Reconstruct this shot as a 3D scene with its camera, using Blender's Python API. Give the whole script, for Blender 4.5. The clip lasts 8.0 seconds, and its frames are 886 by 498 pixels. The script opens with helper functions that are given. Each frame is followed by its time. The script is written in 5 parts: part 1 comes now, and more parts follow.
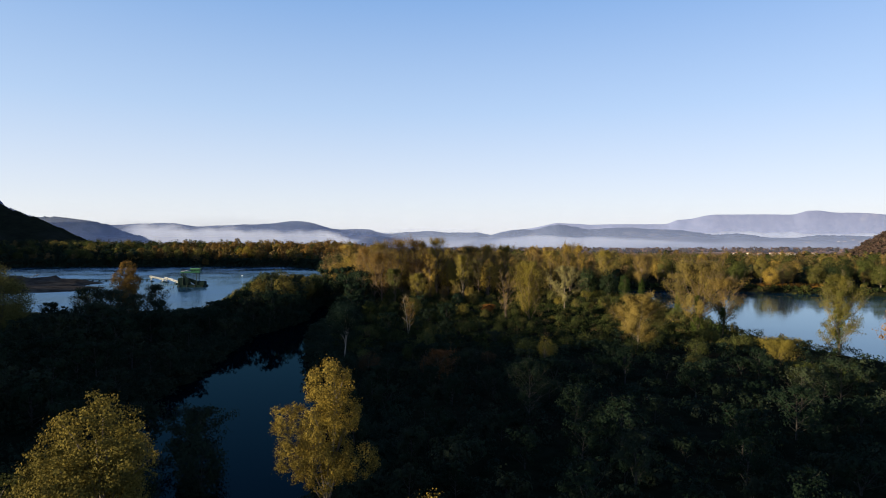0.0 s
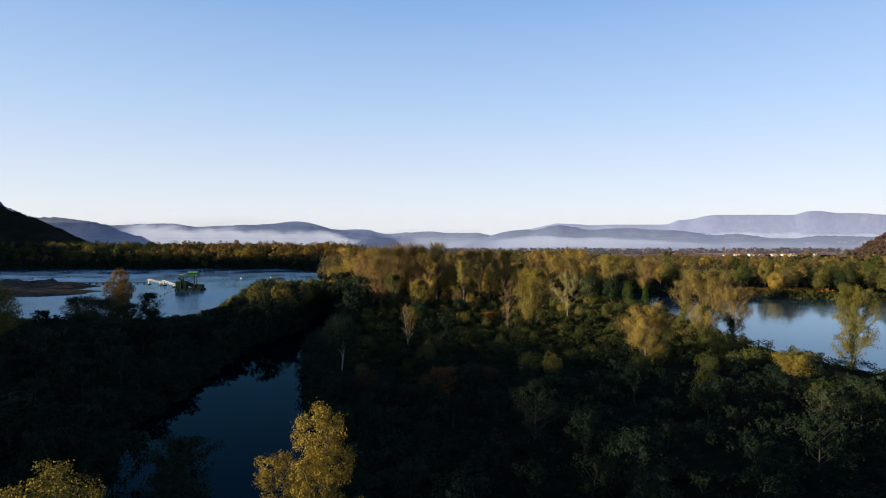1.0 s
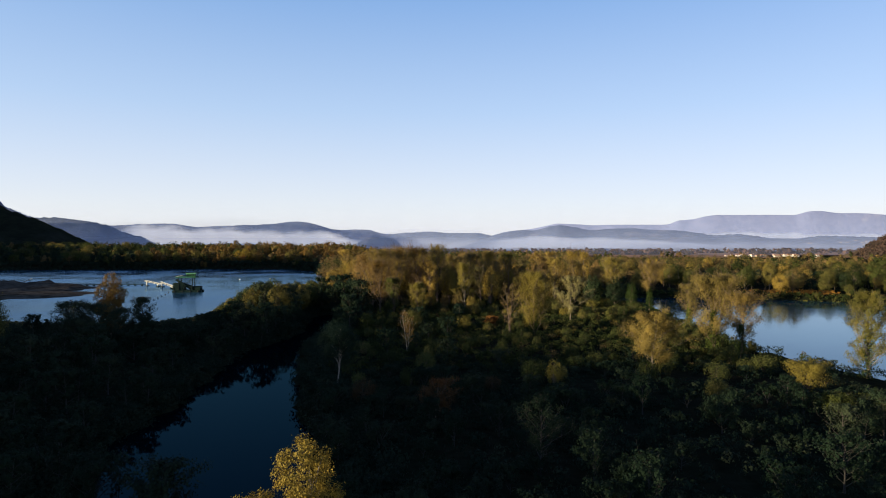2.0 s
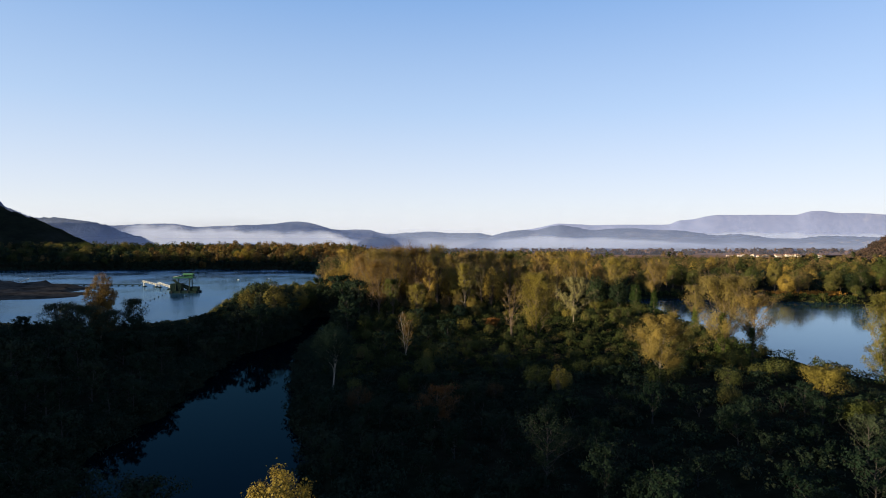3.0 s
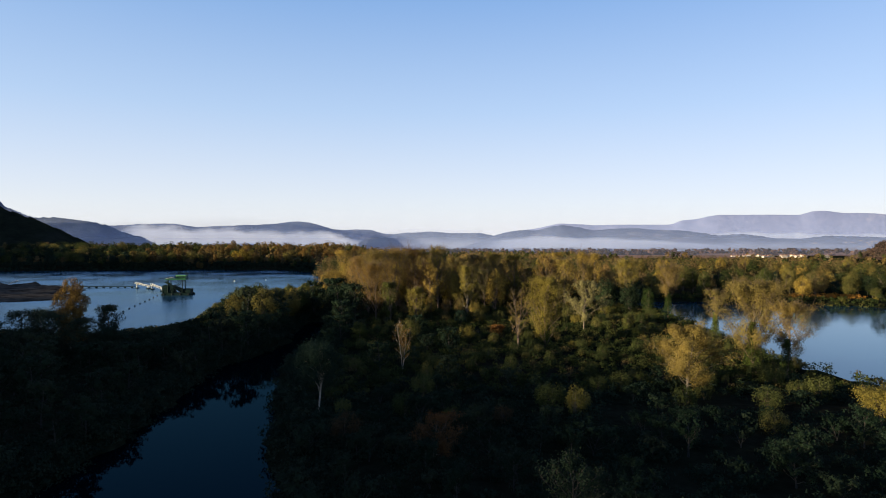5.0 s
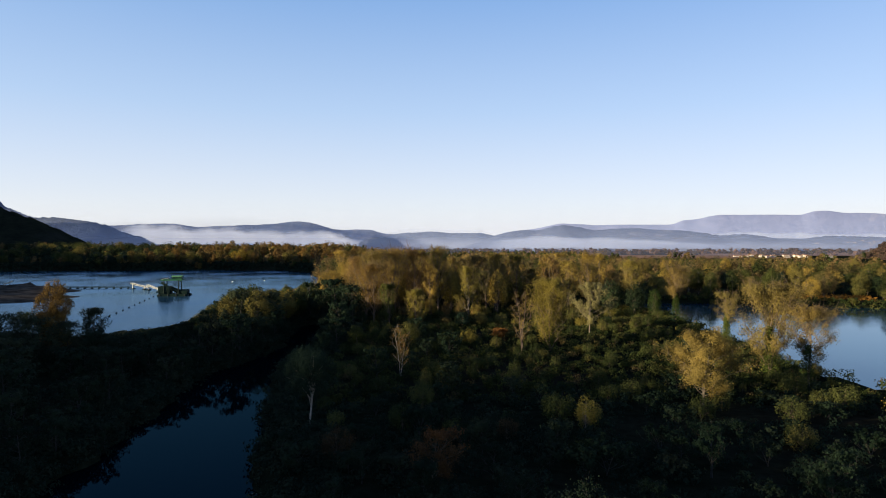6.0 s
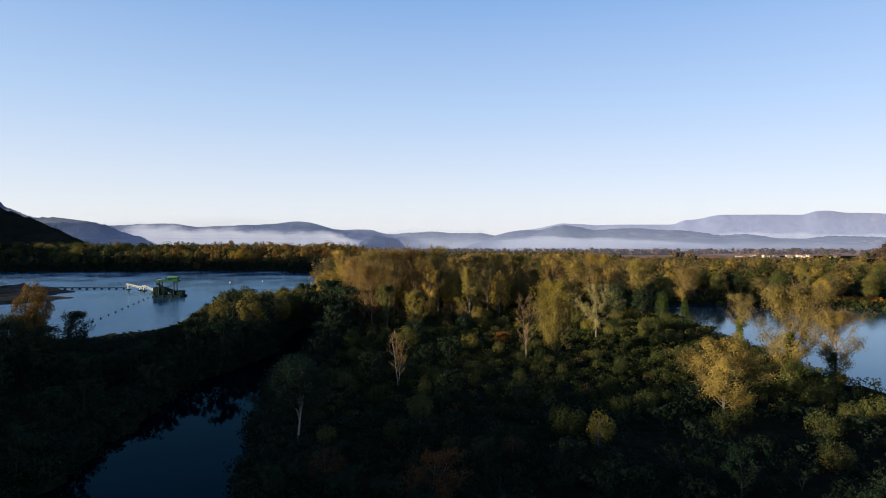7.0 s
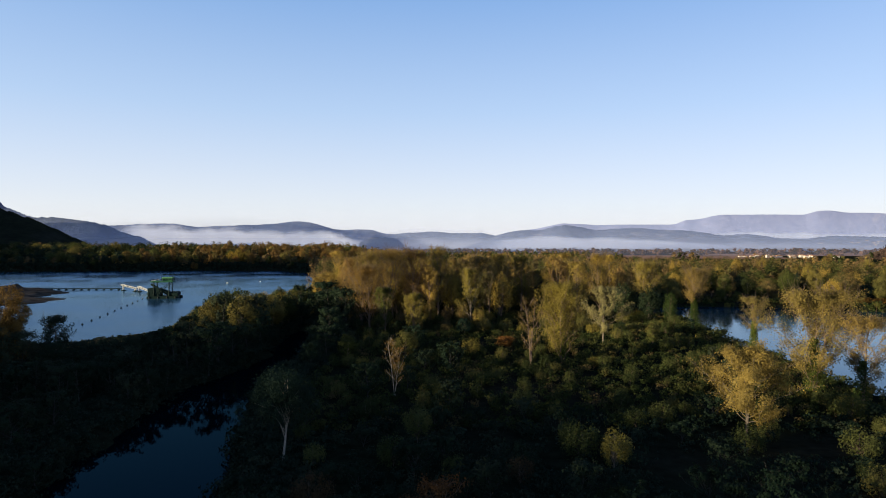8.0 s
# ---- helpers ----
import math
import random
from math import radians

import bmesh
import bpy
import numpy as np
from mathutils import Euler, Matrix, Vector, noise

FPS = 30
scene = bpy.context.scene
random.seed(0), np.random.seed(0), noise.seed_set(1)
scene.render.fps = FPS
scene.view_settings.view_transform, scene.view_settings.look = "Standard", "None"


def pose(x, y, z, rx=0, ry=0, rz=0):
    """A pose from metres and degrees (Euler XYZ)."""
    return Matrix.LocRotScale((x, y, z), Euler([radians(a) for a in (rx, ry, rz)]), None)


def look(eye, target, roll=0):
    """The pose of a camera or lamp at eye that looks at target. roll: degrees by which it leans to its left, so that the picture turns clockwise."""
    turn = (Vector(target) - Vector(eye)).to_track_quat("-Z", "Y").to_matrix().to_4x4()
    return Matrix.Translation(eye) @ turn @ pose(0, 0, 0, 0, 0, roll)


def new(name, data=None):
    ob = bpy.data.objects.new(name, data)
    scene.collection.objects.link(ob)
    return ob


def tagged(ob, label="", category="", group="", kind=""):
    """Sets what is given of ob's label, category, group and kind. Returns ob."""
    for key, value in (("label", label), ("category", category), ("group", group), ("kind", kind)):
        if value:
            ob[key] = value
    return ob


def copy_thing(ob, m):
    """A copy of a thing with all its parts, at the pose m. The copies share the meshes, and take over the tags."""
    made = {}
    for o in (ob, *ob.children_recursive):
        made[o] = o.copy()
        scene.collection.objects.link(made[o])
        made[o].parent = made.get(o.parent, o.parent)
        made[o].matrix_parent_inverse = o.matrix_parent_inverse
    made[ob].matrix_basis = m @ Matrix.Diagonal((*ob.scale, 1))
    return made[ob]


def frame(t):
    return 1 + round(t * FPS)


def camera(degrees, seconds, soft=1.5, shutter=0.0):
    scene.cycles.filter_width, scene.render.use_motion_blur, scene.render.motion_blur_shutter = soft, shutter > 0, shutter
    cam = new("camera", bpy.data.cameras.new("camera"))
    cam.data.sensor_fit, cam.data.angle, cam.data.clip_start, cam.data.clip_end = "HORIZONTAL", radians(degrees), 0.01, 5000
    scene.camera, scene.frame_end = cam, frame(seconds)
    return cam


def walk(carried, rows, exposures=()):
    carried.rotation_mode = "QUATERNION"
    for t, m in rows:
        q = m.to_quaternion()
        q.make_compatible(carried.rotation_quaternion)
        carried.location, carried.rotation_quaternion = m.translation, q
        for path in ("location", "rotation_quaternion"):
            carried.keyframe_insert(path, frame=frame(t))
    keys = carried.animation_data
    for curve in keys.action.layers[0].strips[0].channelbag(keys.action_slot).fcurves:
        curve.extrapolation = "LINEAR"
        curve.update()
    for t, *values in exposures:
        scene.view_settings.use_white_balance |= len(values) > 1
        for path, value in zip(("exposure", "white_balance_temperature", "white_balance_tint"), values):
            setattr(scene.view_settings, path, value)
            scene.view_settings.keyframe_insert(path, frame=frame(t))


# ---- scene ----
import collections

cam = camera(73.0, 8.0, soft=1.0)
TILT = -0.595
# seconds, x, y, height, turn to the left in degrees
ROWS = [
    (0.0, 0.00, 0.00, 38.50, 0.00),
    (0.5, -0.14, 2.98, 39.95, -0.01),
    (1.0, -0.22, 6.28, 41.65, 0.00),
    (1.5, -0.18, 9.55, 42.72, 0.03),
    (3.0, 0.12, 19.75, 42.92, 0.10),
    (3.5, 0.18, 24.25, 43.08, 0.13),
    (4.0, 0.19, 29.25, 43.22, 0.16),
    (4.5, 0.22, 34.25, 43.36, 0.19),
    (6.0, 0.33, 48.85, 43.53, 0.28),
    (6.5, 0.37, 54.05, 43.58, 0.31),
    (7.0, 0.41, 59.50, 43.61, 0.33),
    (7.5, 0.47, 64.92, 43.64, 0.35),
    (8.0, 0.54, 70.35, 43.70, 0.38),
]
walk(cam, [(t, pose(x, y, z, 90 + TILT, 0, turn)) for t, x, y, z, turn in ROWS])

# ---- light ----
SUN_EL, SUN_AZ = 7.5, 115.0          # degrees above the plain; degrees to the left of straight ahead
to_sun = Vector((-math.sin(radians(SUN_AZ)) * math.cos(radians(SUN_EL)), math.cos(radians(SUN_AZ)) * math.cos(radians(SUN_EL)), math.sin(radians(SUN_EL))))
sun_data = bpy.data.lights.new("sun", "SUN")
sun_data.energy, sun_data.angle, sun_data.color = 5.0, radians(0.6), (1.0, 0.82, 0.54)
sun = new("sun", sun_data)
sun.matrix_world = look((0, 0, 300), Vector((0, 0, 300)) - to_sun)
world = bpy.data.worlds.new("sky")
scene.world = world
world.use_nodes = True
wn, wl = world.node_tree.nodes, world.node_tree.links
sky = wn.new("ShaderNodeTexSky")
sky.sky_type, sky.sun_disc = "NISHITA", False
sky.sun_elevation, sky.sun_rotation = radians(SUN_EL), radians(-SUN_AZ)
sky.air_density, sky.dust_density, sky.ozone_density, sky.altitude = 1.0, 0.4, 4.0, 300
# the clear morning sky: pale over the misty plain, deep blue overhead
coord, axes, rise = wn.new("ShaderNodeTexCoord"), wn.new("ShaderNodeSeparateXYZ"), wn.new("ShaderNodeValToRGB")
wl.new(coord.outputs["Generated"], axes.inputs[0])
wl.new(axes.outputs["Z"], rise.inputs["Fac"])
for k, (at, colour) in enumerate([(0.0, (0.85, 0.87, 0.87)), (0.03, (0.82, 0.86, 0.87)), (0.10, (0.70, 0.78, 0.865)), (0.21, (0.485, 0.65, 0.855)), (0.375, (0.255, 0.45, 0.765)), (0.65, (0.05, 0.12, 0.32)), (1.0, (0.015, 0.045, 0.14))]):
    stop = rise.color_ramp.elements[k] if k < 2 else rise.color_ramp.elements.new(at)
    stop.position, stop.color = at, (*colour, 1)
gain, blend = wn.new("ShaderNodeVectorMath"), wn.new("ShaderNodeMix")
gain.operation = "MULTIPLY"
gain.inputs[1].default_value = (0.34, 0.22, 0.26)
wl.new(sky.outputs["Color"], gain.inputs[0])
blend.data_type = "RGBA"
blend.inputs[0].default_value = 0.8
wl.new(gain.outputs[0], blend.inputs[6])
wl.new(rise.outputs["Color"], blend.inputs[7])
wn["Background"].inputs["Strength"].default_value = 0.42
wl.new(blend.outputs[2], wn["Background"].inputs["Color"])
scene.view_settings.exposure = 1.4


# ---- materials ----
def shader(name, rough=0.8):
    m = bpy.data.materials.new(name)
    m.use_nodes = True
    n, l = m.node_tree.nodes, m.node_tree.links
    b = n["Principled BSDF"]
    b.inputs["Roughness"].default_value = rough
    return m, n, l, b


def ramp(n, l, fac, stops):
    r = n.new("ShaderNodeValToRGB")
    e = r.color_ramp.elements
    while len(e) < len(stops):
        e.new(0.5)
    for k, (p, c) in zip(e, stops):
        k.position, k.color = p, (*c, 1)
    l.new(fac, r.inputs["Fac"])
    return r.outputs["Color"]


def noise_tex(n, l, scale, detail=4, coords="Object", rough=0.55):
    c = n.new("ShaderNodeTexCoord")
    t = n.new("ShaderNodeTexNoise")
    t.inputs["Scale"].default_value, t.inputs["Detail"].default_value, t.inputs["Roughness"].default_value = scale, detail, rough
    l.new(c.outputs[coords], t.inputs["Vector"])
    return t.outputs["Fac"]


def mix_rgb(n, l, fac, a, b, blend="MIX"):
    m = n.new("ShaderNodeMix")
    m.data_type, m.blend_type = "RGBA", blend
    for sock, v in ((m.inputs[0], fac), (m.inputs[6], a), (m.inputs[7], b)):
        if isinstance(v, (int, float)):
            sock.default_value = v
        elif isinstance(v, tuple):
            sock.default_value = (*v, 1)
        else:
            l.new(v, sock)
    return m.outputs[2]


def math_node(n, l, op, a, b=0.0, clamp=False):
    m = n.new("ShaderNodeMath")
    m.operation, m.use_clamp = op, clamp
    for sock, v in zip(m.inputs, (a, b)):
        if isinstance(v, (int, float)):
            sock.default_value = v
        else:
            l.new(v, sock)
    return m.outputs[0]


def bump(n, l, b, fac, strength, dist):
    k = n.new("ShaderNodeBump")
    k.inputs["Strength"].default_value, k.inputs["Distance"].default_value = strength, dist
    l.new(fac, k.inputs["Height"])
    l.new(k.outputs["Normal"], b.inputs["Normal"])


def foliage(name, stops, tint=False, glow=0.3, vary_by=0.45):
    """Leaves: the tree's own hue, patches of another hue within the crown, and each leaf a little lighter or darker."""
    m, n, l, b = shader(name, 0.75)
    b.inputs["Specular IOR Level"].default_value = 0.05
    if tint:
        a = n.new("ShaderNodeAttribute")
        a.attribute_name = "tint"
        own = a.outputs["Fac"]
    else:
        own = n.new("ShaderNodeObjectInfo").outputs["Random"]
    patch = math_node(n, l, "MULTIPLY_ADD", noise_tex(n, l, 0.22, 3), 0.7)
    patch.node.inputs[2].default_value = -0.35
    hue = math_node(n, l, "ADD", own, patch, True)
    col = ramp(n, l, hue, stops)
    geo = n.new("ShaderNodeNewGeometry")
    vary = math_node(n, l, "MULTIPLY_ADD", geo.outputs["Random Per Island"], vary_by)
    vary.node.inputs[2].default_value = 1.0 - vary_by / 2
    sc = n.new("ShaderNodeVectorMath")
    sc.operation = "SCALE"
    l.new(col, sc.inputs[0])
    l.new(vary, sc.inputs["Scale"])
    l.new(sc.outputs[0], b.inputs["Base Color"])
    tr = n.new("ShaderNodeBsdfTranslucent")
    l.new(sc.outputs[0], tr.inputs["Color"])
    mx = n.new("ShaderNodeMixShader")
    mx.inputs[0].default_value = glow
    l.new(b.outputs[0], mx.inputs[1])
    l.new(tr.outputs[0], mx.inputs[2])
    l.new(mx.outputs[0], n["Material Output"].inputs["Surface"])
    return m


OLIVE, GOLD = (0.155, 0.128, 0.028), (0.24, 0.16, 0.03)
GREEN, DARKG, RUSSET, BROWN = (0.048, 0.058, 0.015), (0.016, 0.023, 0.009), (0.19, 0.085, 0.022), (0.185, 0.115, 0.042)
mat_poplar = foliage("poplar leaves", [(0, BROWN), (0.3, OLIVE), (0.6, (0.213, 0.151, 0.034)), (0.85, (0.224, 0.155, 0.036)), (1, (0.202, 0.125, 0.040))])
mat_mixed = foliage("mixed autumn leaves", [(0, (0.045, 0.042, 0.017)), (0.2, (0.100, 0.080, 0.031)), (0.4, BROWN), (0.6, OLIVE), (0.8, (0.224, 0.156, 0.040)), (1, (0.260, 0.183, 0.038))])
mat_broad = foliage("mixed green leaves", [(0, (0.018, 0.025, 0.009)), (0.35, GREEN), (0.65, (0.088, 0.080, 0.024)), (1, (0.138, 0.114, 0.030))])
mat_amber = foliage("amber leaves", [(0, (0.10, 0.062, 0.022)), (0.5, (0.138, 0.083, 0.023)), (1, (0.105, 0.082, 0.025))])
mat_gold = foliage("golden leaves", [(0, (0.11, 0.092, 0.022)), (0.5, (0.21, 0.145, 0.024)), (1, (0.15, 0.122, 0.03))], vary_by=0.7)
mat_olive = foliage("olive leaves", [(0, GREEN), (0.5, OLIVE), (1, (0.14, 0.115, 0.025))])
mat_willow = foliage("willow leaves", [(0, (0.020, 0.029, 0.010)), (0.45, (0.038, 0.049, 0.015)), (0.75, (0.068, 0.076, 0.023)), (1, (0.115, 0.104, 0.03))])
mat_tan = foliage("tan leaves", [(0, (0.15, 0.105, 0.028)), (0.5, (0.20, 0.142, 0.033)), (1, (0.155, 0.12, 0.036))])
mat_reed = foliage("thin olive-tan leaves", [(0, (0.145, 0.105, 0.034)), (0.5, (0.178, 0.128, 0.036)), (1, (0.135, 0.112, 0.034))])
# leaves for trees in shade: the shade is put into their colour
mat_shade = foliage("shade-darkened green leaves", [(0, (0.0096, 0.0205, 0.0117)), (0.5, (0.0161, 0.0287, 0.0156)), (0.85, (0.0204, 0.0315, 0.0176)), (1, (0.0344, 0.0437, 0.0234))], vary_by=0.25)
# dark species; also carries the shade on trees that stand in it
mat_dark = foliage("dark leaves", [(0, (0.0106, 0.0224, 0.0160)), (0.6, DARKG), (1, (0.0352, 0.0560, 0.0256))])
mat_russet = foliage("russet leaves", [(0, BROWN), (0.5, RUSSET), (1, (0.23, 0.12, 0.025))])
# russet leaves dimmed in colour for the shade they stand in
mat_rust = foliage("shade-dulled rust leaves", [(0, (0.050, 0.036, 0.018)), (0.5, (0.088, 0.044, 0.016)), (1, (0.060, 0.046, 0.018))])
mat_pale = foliage("pale leaves", [(0, (0.135, 0.125, 0.052)), (0.5, (0.17, 0.152, 0.066)), (1, (0.15, 0.13, 0.045))])
mat_ivy = foliage("ivy leaves", [(0, (0.025, 0.042, 0.011)), (1, (0.065, 0.085, 0.017))])
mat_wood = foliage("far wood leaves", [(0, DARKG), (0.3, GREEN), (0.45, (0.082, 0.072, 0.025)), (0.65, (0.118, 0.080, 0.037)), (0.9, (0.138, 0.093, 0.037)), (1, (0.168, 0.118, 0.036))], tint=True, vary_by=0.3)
# scrub tones lowered to take in the shade of neighbouring trees
mat_scrub = foliage("scrub leaves", [(0, (0.016, 0.025, 0.008)), (0.5, (0.031, 0.042, 0.012)), (0.85, (0.055, 0.057, 0.017)), (1, (0.085, 0.062, 0.027))], tint=True, vary_by=0.35)
mat_hedge = foliage("brown far leaves", [(0, (0.024, 0.026, 0.018)), (0.5, (0.060, 0.042, 0.036)), (1, (0.105, 0.066, 0.052))], tint=True, vary_by=0.2)
# undergrowth in shade, with that shade put into the leaf colour
mat_fern = foliage("shade-darkened undergrowth leaves", [(0, (0.0107, 0.0218, 0.0137)), (0.7, (0.0193, 0.0328, 0.0195)), (1, (0.0322, 0.0410, 0.0234))], tint=True, vary_by=0.25)


def bark(name, dark, light, scale=3.0):
    m, n, l, b = shader(name, 0.9)
    f = noise_tex(n, l, scale, 6)
    l.new(ramp(n, l, f, [(0.3, dark), (0.7, light)]), b.inputs["Base Color"])
    bump(n, l, b, f, 0.5, 0.05)
    return m


mat_bark = bark("grey bark", (0.07, 0.055, 0.04), (0.17, 0.14, 0.10))
mat_birch = bark("pale bark", (0.14, 0.12, 0.09), (0.34, 0.30, 0.25))
# bark of the shaded trees, with the shade put into its colour
mat_shadewood = bark("shade-darkened bark", (0.015, 0.014, 0.011), (0.04, 0.035, 0.028))
mat_twig = bark("brown twigs", (0.06, 0.042, 0.03), (0.13, 0.09, 0.062))


def earth():
    m, n, l, b = shader("earth and grass", 1.0)
    b.inputs["Specular IOR Level"].default_value = 0.0
    big = noise_tex(n, l, 0.006, 5)
    fine = noise_tex(n, l, 0.35, 6)
    # soil tones near black, taking in the shade under the trees
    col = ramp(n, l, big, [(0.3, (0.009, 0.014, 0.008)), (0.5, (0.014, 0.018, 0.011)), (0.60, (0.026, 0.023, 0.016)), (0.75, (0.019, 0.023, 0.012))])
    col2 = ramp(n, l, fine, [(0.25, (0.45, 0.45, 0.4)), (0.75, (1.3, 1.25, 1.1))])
    l.new(mix_rgb(n, l, 1.0, col, col2, "MULTIPLY"), b.inputs["Base Color"])
    bump(n, l, b, fine, 0.8, 0.5)
    return m


def lake_water(name, tone, wave, gloss, rough, tint):
    """Water: dark body colour under a mirror that strengthens towards grazing views."""
    m, n, l, b = shader(name, 0.04)
    n.remove(b)
    d, g = n.new("ShaderNodeBsdfDiffuse"), n.new("ShaderNodeBsdfGlossy")
    d.inputs["Color"].default_value, g.inputs["Color"].default_value = (*tone, 1), (*tint, 1)
    c = n.new("ShaderNodeTexCoord")
    mp = n.new("ShaderNodeMapping")
    mp.inputs["Scale"].default_value = (0.25, 1.0, 1.0)
    l.new(c.outputs["Object"], mp.inputs["Vector"])
    t = n.new("ShaderNodeTexNoise")
    t.inputs["Scale"].default_value, t.inputs["Detail"].default_value = 0.35, 5
    l.new(mp.outputs[0], t.inputs["Vector"])
    fr = n.new("ShaderNodeFresnel")
    fr.inputs["IOR"].default_value = 1.33
    bump(n, l, g, t.outputs["Fac"], 1.0, wave)
    wind = noise_tex(n, l, 0.012, 3)
    l.new(ramp(n, l, wind, [(0.4, (rough[0],) * 3), (0.65, (rough[1],) * 3)]), g.inputs["Roughness"])
    mx = n.new("ShaderNodeMixShader")
    l.new(math_node(n, l, "MULTIPLY", fr.outputs[0], gloss, True), mx.inputs[0])
    l.new(d.outputs[0], mx.inputs[1])
    l.new(g.outputs[0], mx.inputs[2])
    l.new(mx.outputs[0], n["Material Output"].inputs["Surface"])
    return m


def plain(name, col, rough=0.6, metal=0.0, wear=0.35, scale=1.5, gleam=0.15):
    m, n, l, b = shader(name, rough)
    b.inputs["Specular IOR Level"].default_value = gleam
    f = noise_tex(n, l, scale, 5)
    d = tuple(c * (1 - wear) for c in col)
    l.new(ramp(n, l, f, [(0.3, d), (0.65, col)]), b.inputs["Base Color"])
    b.inputs["Metallic"].default_value = metal
    bump(n, l, b, f, 0.2, 0.02)
    return m


def hillside(name, low, high, cliff, relief=12):
    """Wooded slopes with clearings and bare rock."""
    m, n, l, b = shader(name, 1.0)
    b.inputs["Specular IOR Level"].default_value = 0.0
    f = noise_tex(n, l, 0.02, 7, rough=0.7)
    g = noise_tex(n, l, 0.004, 4)
    col = ramp(n, l, f, [(0.3, low), (0.62, high)])
    rock = ramp(n, l, g, [(0.60, (0, 0, 0)), (0.68, (1, 1, 1))])
    l.new(mix_rgb(n, l, math_node(n, l, "MULTIPLY", rock, 0.5), col, cliff), b.inputs["Base Color"])
    bump(n, l, b, f, 1.0, relief)
    return m


def vapour(name, col, dense, scale, top, low=0.0, glow=0.0, ragged=0.5):
    """A thin layer of drifting mist: thickest at the foot, ragged at its upper edge."""
    m, n, l, b = shader(name, 1.0)
    n.remove(b)
    d = n.new("ShaderNodeBsdfDiffuse")
    d.inputs["Color"].default_value = (*col, 1)
    tl = n.new("ShaderNodeBsdfTranslucent")
    tl.inputs["Color"].default_value = (*col, 1)
    both = n.new("ShaderNodeMixShader")
    both.inputs[0].default_value = 0.5
    l.new(d.outputs[0], both.inputs[1])
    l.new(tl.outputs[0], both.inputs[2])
    # own glow added to stand for light scattered in the mist
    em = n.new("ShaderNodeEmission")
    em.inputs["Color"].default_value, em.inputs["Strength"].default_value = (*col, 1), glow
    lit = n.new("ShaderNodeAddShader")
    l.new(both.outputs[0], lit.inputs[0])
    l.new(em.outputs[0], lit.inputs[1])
    tr = n.new("ShaderNodeBsdfTransparent")
    c = n.new("ShaderNodeTexCoord")
    rise, along = n.new("ShaderNodeAttribute"), n.new("ShaderNodeAttribute")
    rise.attribute_name, along.attribute_name = "rise", "along"
    mp = n.new("ShaderNodeMapping")
    mp.inputs["Scale"].default_value = (scale, scale, scale * 5)
    l.new(c.outputs["Object"], mp.inputs["Vector"])
    t = n.new("ShaderNodeTexNoise")
    t.inputs["Scale"].default_value, t.inputs["Detail"].default_value = 1.0, 5
    l.new(mp.outputs[0], t.inputs["Vector"])
    edge = math_node(n, l, "ADD", rise.outputs["Fac"], math_node(n, l, "MULTIPLY", math_node(n, l, "SUBTRACT", t.outputs["Fac"], 0.5), ragged))
    fade = n.new("ShaderNodeMapRange")
    fade.interpolation_type = "SMOOTHSTEP"
    for k, v in zip(("From Min", "From Max", "To Min", "To Max"), (top, low, 0.0, dense)):
        fade.inputs[k].default_value = v
    l.new(edge, fade.inputs["Value"])
    side = math_node(n, l, "MULTIPLY", along.outputs["Fac"], math_node(n, l, "SUBTRACT", 1.0, along.outputs["Fac"]))
    side = math_node(n, l, "MULTIPLY", side, 9.0, True)
    a = math_node(n, l, "MULTIPLY", fade.outputs[0], side, True)
    mx = n.new("ShaderNodeMixShader")
    l.new(a, mx.inputs[0])
    l.new(tr.outputs[0], mx.inputs[1])
    l.new(lit.outputs[0], mx.inputs[2])
    l.new(mx.outputs[0], n["Material Output"].inputs["Surface"])
    return m


mat_earth = earth()
# mirror tints put in the bluer sky that ripples would reflect
mat_lake = lake_water("lake water", (0.006, 0.03, 0.05), 0.22, 0.63, (0.10, 0.24), (0.50, 0.76, 1.0))
mat_river = lake_water("river water", (0.008, 0.03, 0.05), 0.03, 1.0, (0.03, 0.12), (0.68, 0.87, 1.0))
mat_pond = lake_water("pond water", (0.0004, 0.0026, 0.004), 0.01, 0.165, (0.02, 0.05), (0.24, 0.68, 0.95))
mat_gravel = plain("pale brown gravel", (0.10, 0.083, 0.064), 1.0, 0, 0.8, 0.12, 0.0)
mat_green = plain("faded green paint", (0.025, 0.11, 0.055), 0.5)
mat_roof = plain("bright green sheet roof", (0.12, 0.30, 0.12), 0.6)
mat_steel = plain("dark tarred steel", (0.006, 0.017, 0.015), 0.6, gleam=0.05)
mat_white = plain("weathered white paint", (0.62, 0.60, 0.54), 0.5)
# shaded copy of the house render, for the far farmhouses
mat_shaded_render = plain("shaded house render", (0.24, 0.23, 0.24), 0.9, 0, 0.2, 0.3)
mat_render = plain("cream house render", (0.44, 0.40, 0.35), 0.9, 0, 0.15, 0.3)
mat_tile = plain("brown roof tiles", (0.28, 0.15, 0.10), 0.85, 0, 0.4, 0.4)
mat_straw = foliage("dry grass", [(0, (0.07, 0.065, 0.025)), (0.6, (0.15, 0.115, 0.05)), (1, (0.20, 0.14, 0.06))], tint=True)
mat_field = plain("ploughed brown field", (0.30, 0.19, 0.14), 1.0, 0, 0.35, 0.02, 0.0)
mat_buoy = plain("black buoy plastic", (0.012, 0.012, 0.014), 0.4)


